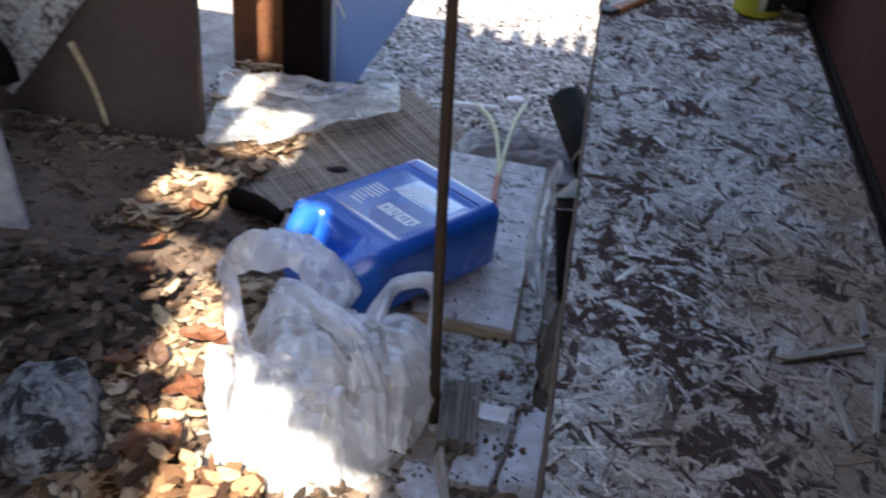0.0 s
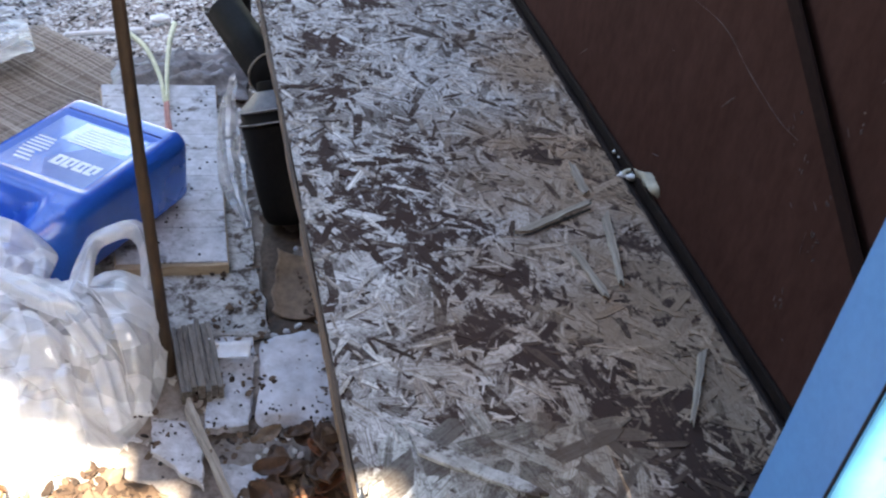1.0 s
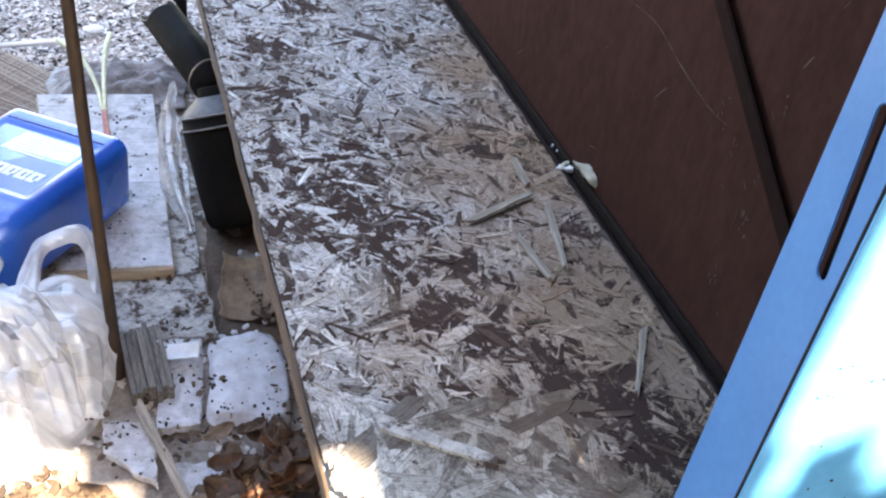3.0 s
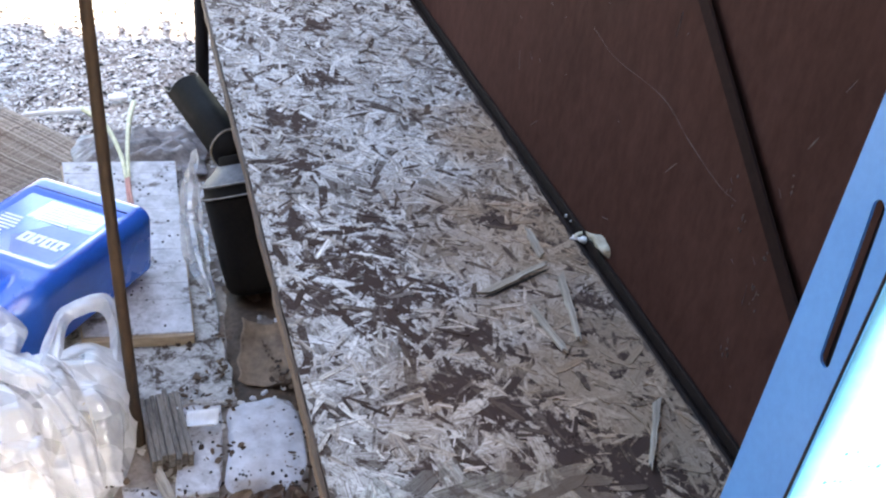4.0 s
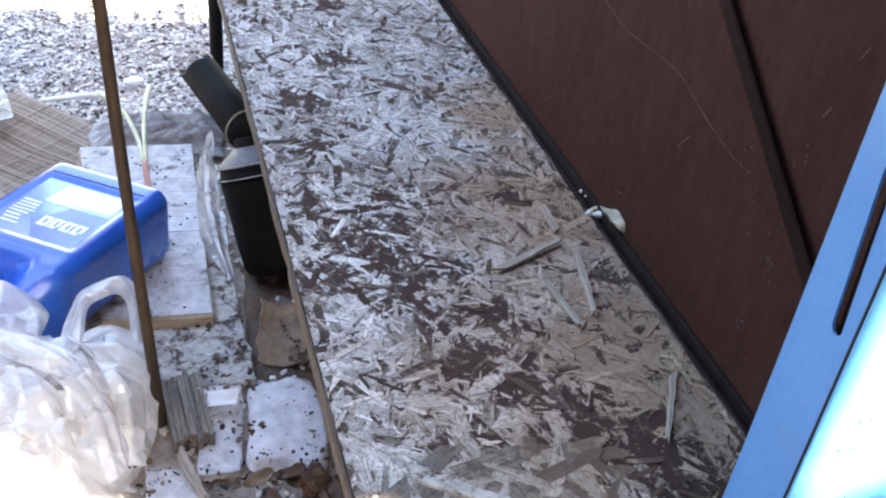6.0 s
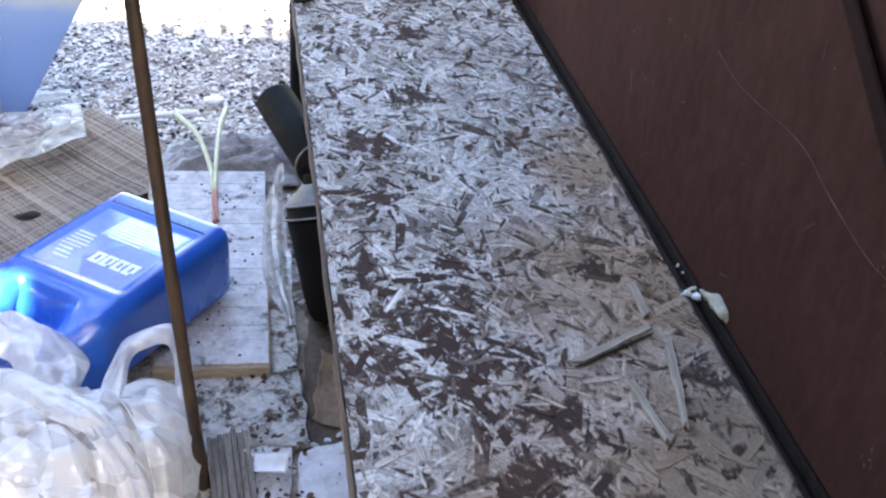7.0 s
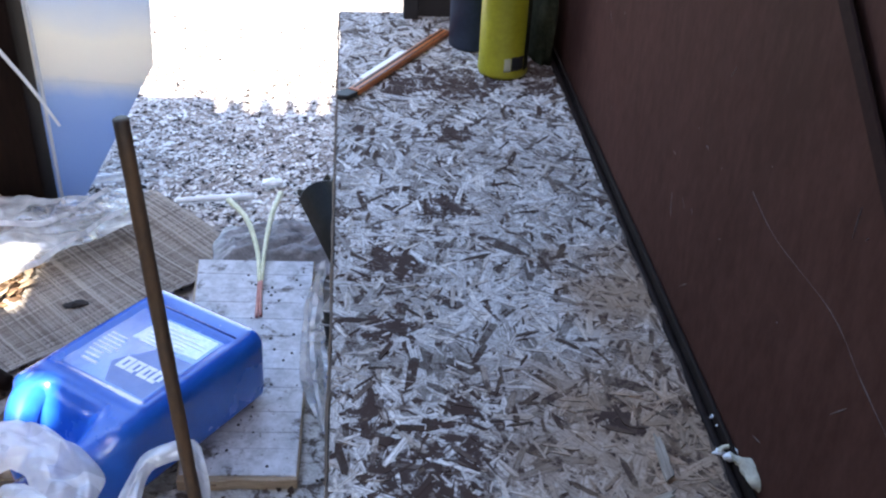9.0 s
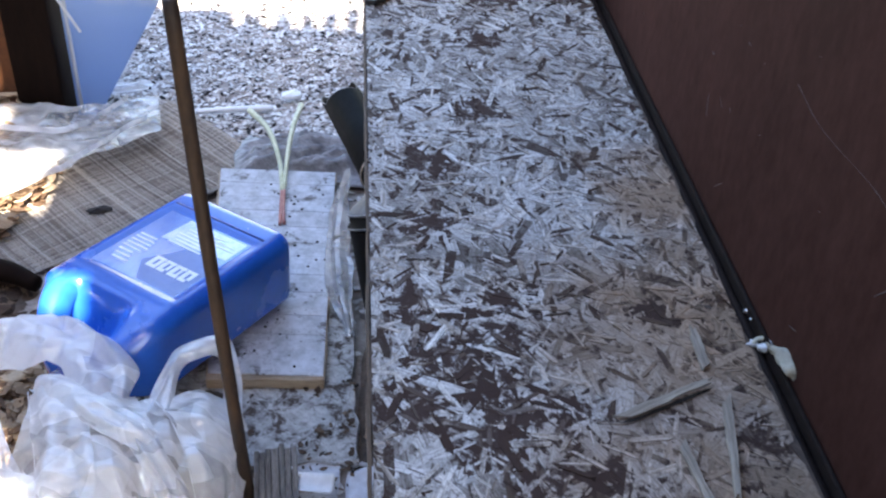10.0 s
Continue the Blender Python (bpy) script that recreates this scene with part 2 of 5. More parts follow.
def soiled(name, clean, clean2, dirt, amount, scale=24.0):
    """A pale board face with ground-in dirt patches."""
    m, nt, b = nodes_of(name, 0.85, 0, 0.25)
    v = coords(nt)
    base = ramp(nt, noise_tex(nt, v, scale * 3, 4, 0.7), [(0.35, clean), (0.65, clean2)])
    d = noise_tex(nt, v, scale, 8, 0.78, 0.4)
    fleck = noise_tex(nt, v, scale * 9, 3, 0.6)
    mask = maths(nt, "MAXIMUM", ramp_value(nt, d, 0.62 - amount * 0.2, 0.70 - amount * 0.2), ramp_value(nt, fleck, 0.66, 0.72))
    nt.links.new(mix(nt, mask, base, dirt), b.inputs["Base Color"])
    bump(nt, b, d, 0.5, 0.003)
    return m


def film_material(name, tint, clear, rough, spread=0.3, relief=0.12, layers=0.0):
    """Thin plastic film: glossy, part translucent, part see-through, cloudier in places."""
    m, nt, b = nodes_of(name, 0.6, 0, 0.1)
    v = coords(nt)
    n = noise_tex(nt, v, 14, 4, 0.6)
    nt.links.new(ramp(nt, n, [(0.35, tuple(c * 0.9 for c in tint)), (0.6, tint)]), b.inputs["Base Color"])
    crinkle = None
    for size, rot in ((15.0, (10, 0, 35)), (34.0, (0, 20, -40))):
        vor = node(nt, "ShaderNodeTexVoronoi", Scale=size)
        nt.links.new(coords(nt, (1.0, 2.2, 1.0), rot), vor.inputs["Vector"])
        h = maths(nt, "MULTIPLY", vor.outputs["Distance"], 15.0 / size)
        crinkle = h if crinkle is None else maths(nt, "ADD", crinkle, h)
    bump(nt, b, crinkle, relief, 0.016)
    tl = node(nt, "ShaderNodeBsdfTranslucent", Color=(*tint, 1))
    tr = nt.nodes.new("ShaderNodeBsdfTransparent")
    m1, m2 = nt.nodes.new("ShaderNodeMixShader"), nt.nodes.new("ShaderNodeMixShader")
    m1.inputs[0].default_value = 0.4
    nt.links.new(b.outputs[0], m1.inputs[1])
    nt.links.new(tl.outputs[0], m1.inputs[2])
    cl = ramp(nt, n, [(0.36, (min(1, clear + spread),) * 3), (0.62, (max(0, clear - spread),) * 3)])
    if layers:
        for size, rot in ((9.0, (10, 0, 40)), (17.0, (0, 15, -35))):
            vor = node(nt, "ShaderNodeTexVoronoi", Scale=size)
            nt.links.new(coords(nt, (1.0, 2.4, 1.2), rot), vor.inputs["Vector"])
            sep = nt.nodes.new("ShaderNodeSeparateColor")
            nt.links.new(vor.outputs["Color"], sep.inputs[0])
            cl = maths(nt, "ADD", cl, maths(nt, "MULTIPLY", maths(nt, "SUBTRACT", sep.outputs[0], 0.5), layers), True)
    nt.links.new(cl, m2.inputs[0])
    nt.links.new(m1.outputs[0], m2.inputs[1])
    nt.links.new(tr.outputs[0], m2.inputs[2])
    gl = node(nt, "ShaderNodeBsdfGlossy", Roughness=rough)
    m3 = nt.nodes.new("ShaderNodeMixShader")
    m3.inputs[0].default_value = 0.12
    nt.links.new(m2.outputs[0], m3.inputs[1])
    nt.links.new(gl.outputs[0], m3.inputs[2])
    for bump_node in [q for q in nt.nodes if q.bl_idname == "ShaderNodeBump"]:
        nt.links.new(bump_node.outputs["Normal"], gl.inputs["Normal"])
        nt.links.new(bump_node.outputs["Normal"], tl.inputs["Normal"])
    nt.links.new(m3.outputs[0], nt.nodes["Material Output"].inputs["Surface"])
    return m


M_SOIL_WHITE = soiled("soiled_white_board", (0.42, 0.41, 0.43), (0.66, 0.66, 0.70), (0.09, 0.065, 0.05), 0.25)
M_PLANK = soiled("peeling_white_board", (0.38, 0.375, 0.39), (0.60, 0.60, 0.635), (0.14, 0.12, 0.11), 0.42, 17)
M_FOAM = soiled("dirty_white_foam", (0.50, 0.49, 0.52), (0.68, 0.68, 0.73), (0.24, 0.19, 0.16), 0.22, 14)
M_CONCRETE = soiled("blotched_dark_concrete", (0.12, 0.115, 0.118), (0.30, 0.29, 0.30), (0.022, 0.019, 0.018), 0.72, 26)
M_SOIL_PALE = soiled("soiled_pale_board", (0.29, 0.275, 0.262), (0.54, 0.53, 0.52), (0.075, 0.056, 0.046), 0.62, 32)
M_BAG = film_material("thin_white_bag", (0.97, 0.97, 0.99), 0.29, 0.14, 0.10, 0.6, 0.5)
M_BAG_FOLD = film_material("doubled_white_bag", (0.95, 0.95, 0.97), 0.16, 0.14, 0.10, 0.6, 0.3)
M_PAPER = plain("cream_paper", (0.55, 0.48, 0.36), (0.74, 0.68, 0.55), 30, 0.8, relief=0.3)
M_FILM = film_material("dusty_clear_film", (0.88, 0.85, 0.80), 0.64, 0.12, 0.20, 0.5, 0.4)


def light_tinted_plastic():
    """Translucent plastic, reflected light painted by height: pale blue, cream above, bluish at top."""
    m, nt, b = nodes_of("light_tinted_plastic", 0.35, 0, 0.3)
    c = nt.nodes.new("ShaderNodeTexCoord")
    sp = nt.nodes.new("ShaderNodeSeparateXYZ")
    nt.links.new(c.outputs["Object"], sp.inputs[0])
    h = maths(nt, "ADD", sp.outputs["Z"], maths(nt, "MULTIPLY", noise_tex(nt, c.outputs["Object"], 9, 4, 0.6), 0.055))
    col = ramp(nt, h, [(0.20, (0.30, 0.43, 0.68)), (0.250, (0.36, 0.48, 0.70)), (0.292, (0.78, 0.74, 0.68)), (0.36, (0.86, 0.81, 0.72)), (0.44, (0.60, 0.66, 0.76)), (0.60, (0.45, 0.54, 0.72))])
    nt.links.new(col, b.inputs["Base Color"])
    tl = nt.nodes.new("ShaderNodeBsdfTranslucent")
    nt.links.new(col, tl.inputs["Color"])
    ms = nt.nodes.new("ShaderNodeMixShader")
    ms.inputs[0].default_value = 0.4
    nt.links.new(b.outputs[0], ms.inputs[1])
    nt.links.new(tl.outputs[0], ms.inputs[2])
    nt.links.new(ms.outputs[0], nt.nodes["Material Output"].inputs["Surface"])
    return m


M_LIGHT_TINTED = light_tinted_plastic()
M_CLING = film_material("clear_wrap", (0.70, 0.68, 0.68), 0.6, 0.2)


def litter_material(name, tones):
    m, nt, b = nodes_of(name, 0.85, 0, 0.3)
    geo = nt.nodes.new("ShaderNodeNewGeometry")
    tone = ramp(nt, geo.outputs["Random Per Island"], tones)
    g = noise_tex(nt, coords(nt), 230, 3, 0.7)
    nt.links.new(mix(nt, 0.35, tone, ramp(nt, g, [(0.3, (0.2, 0.18, 0.16)), (0.7, (0.9, 0.88, 0.86))]), "MULTIPLY"), b.inputs["Base Color"])
    bump(nt, b, g, 0.4, 0.002)
    return m


M_LITTER = litter_material("leaf_and_chip_litter", [(0.0, (0.012, 0.010, 0.010)), (0.13, (0.05, 0.04, 0.04)), (0.20, (0.30, 0.26, 0.25)), (0.36, (0.66, 0.62, 0.61)), (0.7, (0.86, 0.84, 0.83)), (1.0, (0.92, 0.91, 0.91))])
M_TANLITTER = litter_material("tan_leaf_litter", [(0.0, (0.07, 0.04, 0.025)), (0.3, (0.20, 0.12, 0.07)), (0.7, (0.42, 0.29, 0.18)), (1.0, (0.62, 0.50, 0.36))])
M_BROWNLITTER = litter_material("brown_leaf_litter", [(0.0, (0.035, 0.023, 0.017)), (0.45, (0.088, 0.055, 0.038)), (0.85, (0.16, 0.105, 0.070)), (1.0, (0.26, 0.19, 0.13))])
M_ORANGELITTER = litter_material("orange_leaf_litter", [(0.0, (0.03, 0.014, 0.008)), (0.3, (0.12, 0.055, 0.026)), (0.7, (0.33, 0.18, 0.085)), (1.0, (0.60, 0.43, 0.27))])


# ---------------- builders ----------------
def mesh_from(bm, name, material, smooth=True):
    me = bpy.data.meshes.new(name)
    bm.normal_update()
    bm.to_mesh(me)
    bm.free()
    for mt in (material if isinstance(material, (list, tuple)) else [material]):
        me.materials.append(mt)
    if smooth:
        me.polygons.foreach_set("use_smooth", [True] * len(me.polygons))
    return me


def part(name, bm, material, parent=None, label="", smooth=False):
    ob = new(name, mesh_from(bm, name, material, smooth))
    if parent is not None:
        ob.parent = parent
    if label:
        tagged(ob, label)
    return ob


def root(name, m, label, category, kind="", group=""):
    e = new(name)
    e.empty_display_size = 0.05
    e.matrix_world = m
    return tagged(e, label, category, group, kind)


def box(x0, x1, y0, y1, z0, z1, bevel=0.002, seg=2, bm=None):
    own = bmesh.new()
    bmesh.ops.create_cube(own, size=1)
    for v in own.verts:
        v.co = Vector((x0 + (v.co.x + 0.5) * (x1 - x0), y0 + (v.co.y + 0.5) * (y1 - y0), z0 + (v.co.z + 0.5) * (z1 - z0)))
    if bevel:
        bmesh.ops.bevel(own, geom=own.edges[:], offset=bevel, segments=seg, affect="EDGES", profile=0.6)
    if bm is None:
        return own
    tmp = bpy.data.meshes.new("tmp")
    own.to_mesh(tmp)
    own.free()
    bm.from_mesh(tmp)
    bpy.data.meshes.remove(tmp)
    return bm


def slab(outline, z0, z1, bevel=0.0015):
    bm = bmesh.new()
    low = [bm.verts.new((x, y, z0)) for x, y in outline]
    high = [bm.verts.new((x, y, z1)) for x, y in outline]
    bm.faces.new(high)
    bm.faces.new(low[::-1])
    for i in range(len(low)):
        j = (i + 1) % len(low)
        bm.faces.new((low[i], low[j], high[j], high[i]))
    bmesh.ops.recalc_face_normals(bm, faces=bm.faces[:])
    if bevel:
        bmesh.ops.bevel(bm, geom=bm.edges[:], offset=bevel, segments=1, affect="EDGES")
    return bm


def jagged(p, q, n, amp, rnd):
    """Points from p towards q with a chipped, uneven line."""
    p, q = Vector(p), Vector(q)
    d = (q - p)
    side = Vector((-d.y, d.x)).normalized()
    return [tuple(p + d * (i / n) + side * (rnd.uniform(-amp, amp) if i else 0)) for i in range(n)]


def tube(points, radii, sides=12, bm=None, cap=True):
    bm = bm or bmesh.new()
    pts = [Vector(p) for p in points]
    if isinstance(radii, (int, float)):
        radii = [radii] * len(pts)
    rings, ref = [], None
    for i, p in enumerate(pts):
        d = (pts[min(i + 1, len(pts) - 1)] - pts[max(i - 1, 0)]).normalized()
        if ref is None:
            ref = d.orthogonal().normalized()
        ref = (ref - d * ref.dot(d)).normalized()
        other = d.cross(ref)
        rings.append([bm.verts.new(p + (ref * math.cos(a) + other * math.sin(a)) * radii[i]) for a in (2 * math.pi * k / sides for k in range(sides))])
    for a, b in zip(rings, rings[1:]):
        for k in range(sides):
            bm.faces.new((a[k], a[(k + 1) % sides], b[(k + 1) % sides], b[k]))
    if cap:
        bm.faces.new(rings[0][::-1])
        bm.faces.new(rings[-1])
    return bm


def curve_points(ctrl, n=10):
    """A smooth line through control points."""
    c = [Vector(p) for p in ctrl]
    c = [c[0] * 2 - c[1]] + c + [c[-1] * 2 - c[-2]]
    out = []
    for i in range(1, len(c) - 2):
        for k in range(n):
            t = k / n
            a, b, d, e = c[i - 1], c[i], c[i + 1], c[i + 2]
            out.append(0.5 * ((2 * b) + (d - a) * t + (2 * a - 5 * b + 4 * d - e) * t * t + (3 * b - a - 3 * d + e) * t ** 3))
    out.append(c[-2])
    return out


def lathe(profile, sides=32, bm=None):
    bm = bm or bmesh.new()
    rings = []
    for r, z in profile:
        rings.append([bm.verts.new((r * math.cos(2 * math.pi * k / sides), r * math.sin(2 * math.pi * k / sides), z)) for k in range(sides)])
    for a, b in zip(rings, rings[1:]):
        for k in range(sides):
            bm.faces.new((a[k], a[(k + 1) % sides], b[(k + 1) % sides], b[k]))
    bm.faces.new(rings[0][::-1])
    bm.faces.new(rings[-1])
    return bm


def sheet(nx, ny, place):
    bm = bmesh.new()
    g = [[bm.verts.new(place(i / nx, j / ny)) for i in range(nx + 1)] for j in range(ny + 1)]
    for j in range(ny):
        for i in range(nx):
            bm.faces.new((g[j][i], g[j][i + 1], g[j + 1][i + 1], g[j + 1][i]))
    return bm


def ridged(p, f, oct=4):
    s, a = 0.0, 1.0
    for k in range(oct):
        s += a * (1 - 2 * abs(noise.noise(Vector(p) * f * 2 ** k)))
        a *= 0.5
    return s


def ribbon(ctrl, widths, side, thick=0.0006, n=10):
    """A folded strip that follows a line, side: the direction of its width."""
    pts = curve_points(ctrl, n)
    bm = bmesh.new()
    side = Vector(side).normalized()
    rows = []
    for i, p in enumerate(pts):
        t = i / (len(pts) - 1)
        w = np.interp(t, np.linspace(0, 1, len(widths)), widths)
        row = []
        for k in range(7):
            s = k / 6 - 0.5
            fold = 0.35 * w * math.cos(s * 9 + 2 * noise.noise(p * 14))
            d = (pts[min(i + 1, len(pts) - 1)] - pts[max(i - 1, 0)]).normalized()
            row.append(bm.verts.new(p + side * s * w + d.cross(side) * fold * 0.5 + noise.noise_vector(p * 40 + Vector((s * 3, 0, 0))) * 0.004))
        rows.append(row)
    for a, b in zip(rows, rows[1:]):
        for k in range(6):
            bm.faces.new((a[k], a[k + 1], b[k + 1], b[k]))
    return bm


def solid(ob, t=0.001):
    md = ob.modifiers.new("thickness", "SOLIDIFY")
    md.thickness = t
    return ob


# ---------------- ground ----------------
def ground_z(x, y):
    near = 1.0 if abs(x) < 3 and -1 < y < 5 else 0.3
    return near * (0.010 * noise.noise(Vector((x * 2.2, y * 2.2, 0))) + 0.007 * noise.noise(Vector((x * 9, y * 9, 3))) + 0.003 * noise.noise(Vector((x * 30, y * 30, 7)))) + 0.004


def ground_sheet():
    fine_x = list(np.linspace(-1.6, 1.4, 151))
    fine_y = list(np.linspace(0.2, 3.6, 171))
    xs = [-900, -200, -40, -10, -4, -2.4] + fine_x + [2.4, 4, 10, 40, 200, 900]
    ys = [-900, -200, -40, -10, -4, -1.2, -0.4] + fine_y + [4.2, 5, 7, 11, 20, 45, 120, 300, 900]
    bm = bmesh.new()
    g = [[bm.verts.new((x, y, ground_z(x, y))) for x in xs] for y in ys]
    for j in range(len(ys) - 1):
        for i in range(len(xs) - 1):
            bm.faces.new((g[j][i], g[j][i + 1], g[j + 1][i + 1], g[j + 1][i]))
    return bm


tagged(part("ground", ground_sheet(), M_GROUND, smooth=True), "dry dusty soil strewn with leaf litter and wood chips", "ground", kind="structure")


def litter(name, count, area, size, material, label, seed, keep=lambda x, y: True, lift=0.004, base_z=0.0):
    """Thin curled flakes and chips, each with thickness, scattered flat."""
    rnd = random.Random(seed)
    verts, faces = [], []
    while count > 0:
        x, y = rnd.uniform(area[0], area[1]), area[2] + (area[3] - area[2]) * rnd.random()
        if not keep(x, y):
            continue
        count -= 1
        l, w = rnd.uniform(*size), 0
        w = l * rnd.uniform(0.25, 0.8)
        m = pose(x, y, ground_z(x, y) + base_z + rnd.uniform(0.001, lift), rnd.uniform(-22, 22), rnd.uniform(-22, 22), rnd.uniform(0, 360))
        curl = rnd.uniform(-0.25, 0.25) * l
        base = len(verts)
        for z in (0.0, -0.0012):
            for px, py, pz in ((-l, 0, curl), (-0.35 * l, w * 0.8, 0), (0.45 * l, w, 0), (l, 0.1 * w, curl), (0.4 * l, -w * 0.9, 0), (-0.4 * l, -w, 0)):
                verts.append(m @ Vector((px * 0.5, py * 0.5, pz * 0.5 + z)))
        faces.append([base + k for k in range(6)])
        faces.append([base + 11 - k for k in range(6)])
        for k in range(6):
            faces.append([base + k, base + (k + 1) % 6, base + 6 + (k + 1) % 6, base + 6 + k][::-1])
    me = bpy.data.meshes.new(name)
    me.from_pydata(verts, [], faces)
    me.materials.append(material)
    ob = new(name, me)
    return tagged(ob, label, "litter", kind="stuff")


# dark leafy soil, with shade from clutter and bench put into its colour
M_SHADED_SOIL = plain("dark_shaded_soil", (0.045, 0.031, 0.023), (0.16, 0.112, 0.082), 26, 0.95, fine=130, relief=0.9, depth=0.006)


def mould(u, v):
    x, y = -1.5 + 1.16 * u, 0.35 + 1.38 * v
    edge = min(1.0, (1 - u) * 9, v * 9, (1 - v) * 9)
    x -= 0.05 * noise.noise(Vector((0, y * 5, 0))) + 0.13 * max(0, v - 0.45)
    return (x, y, ground_z(x, y) + 0.009 * edge - 0.004 + 0.008 * edge * noise.noise(Vector((x * 14, y * 14, 9))))


tagged(part("shaded_soil", sheet(90, 100, mould), M_SHADED_SOIL, smooth=True), "dark leafy soil with the clutter's shade painted in", "soil", kind="stuff")


# dark sheet that paints the shade below the bench edge
def hollow(u, v):
    x, y = 0.03 + 0.16 * u, 1.13 + 0.34 * v
    edge = min(1.0, u * 8, (1 - u) * 8, v * 8, (1 - v) * 8)
    return (x, y, ground_z(x, y) + 0.006 * edge - 0.003 + 0.006 * edge * noise.noise(Vector((x * 18, y * 18, 4))))


tagged(part("shaded_soil", sheet(30, 50, hollow), M_SHADED_SOIL, smooth=True), "dark soil with painted shade under the bench edge", "soil", kind="stuff")
litter("ground_litter", 30000, (-0.75, 0.45, 1.82, 3.0), (0.004, 0.015), M_LITTER, "pale wood chips and dead leaf scraps over dry soil", 3)
litter("ground_litter", 5000, (-1.6, 1.6, 3.2, 6.5), (0.015, 0.05), M_LITTER, "pale wood chips and dead leaf scraps over sunlit soil", 4)
litter("ground_litter", 4200, (-0.3, 0.45, 0.45, 1.9), (0.004, 0.018), M_LITTER, "pale chips and crumbs on shaded soil", 5, lambda x, y: not (x > 0.03 and 1.14 < y < 1.45) and not (x < 0.02 and y < 1.0))
litter("leaf_litter", 7000, (-1.15, -0.34, 0.5, 1.70), (0.008, 0.036), M_BROWNLITTER, "brown dead leaves and crumbs on dark soil", 6)

litter("leaf_litter", 1300, (0.0, 0.135, 0.80, 0.985), (0.006, 0.026), M_BROWNLITTER, "heap of dark leaf crumbs against the bench", 7, lambda x, y: y < 0.90 + 0.6 * x, 0.028)
litter("leaf_litter", 1700, (-0.26, -0.04, 0.70, 0.97), (0.006, 0.03), M_BROWNLITTER, "brown dead leaf scraps beside the bag", 8, lambda x, y: y < 0.90 - 0.6 * (x + 0.05), 0.022)
litter("leaf_litter", 700, (-0.66, -0.50, 1.38, 1.64), (0.012, 0.045), M_TANLITTER, "clump of tan crumpled dead leaves", 9, lambda x, y: abs(x + 0.60 - 0.3 * (y - 1.5)) < 0.055, 0.035)
litter("leaf_litter", 1500, (-0.50, -0.33, 0.85, 1.32), (0.008, 0.036), M_TANLITTER, "tan dead leaves beside the bag", 10, lambda x, y: abs(x + 0.44 - 0.1 * (y - 1.0)) < 0.075, 0.02)
litter("leaf_litter", 260, (-0.70, -0.58, 1.80, 1.99), (0.012, 0.05), M_TANLITTER, "tan crumpled leaves by the post foot", 13, lambda x, y: True, 0.05)
litter("leaf_litter", 260, (-0.58, -0.48, 1.66, 1.78), (0.012, 0.045), M_TANLITTER, "tan crumpled leaves beside the woven sack", 14, lambda x, y: True, 0.03)
litter("leaf_litter", 420, (-0.78, -0.50, 1.02, 1.28), (0.010, 0.036), M_BROWNLITTER, "dull brown crumpled leaves in shade", 15, lambda x, y: True, 0.05)
litter("leaf_litter", 330, (-0.43, -0.24, 0.86, 1.06), (0.012, 0.042), M_ORANGELITTER, "orange-brown dead leaves heaped against the bag", 16, lambda x, y: 0.02 < 1.30 - 0.95 * (x + 0.62) * 2.0 - y + 0.30 * noise.noise(Vector((x * 20, y * 20, 0))) < 0.20 or y < 0.92, 0.05)
litter("dirt_crumbs", 300, (-0.13, 0.13, 0.95, 1.30), (0.003, 0.012), M_BROWNLITTER, "dark dirt crumbs on the broken boards", 12, lambda x, y: noise.noise(Vector((x * 22, y * 22, 5))) > 0.05, 0.006, 0.022)

# ---------------- bench and wall ----------------
BENCH = pose(0.08, 0.65, 0, 0, 0, 3.1)
TOP, DEEP, NEAR, FAR = 0.385, 0.322, -0.14, 1.375


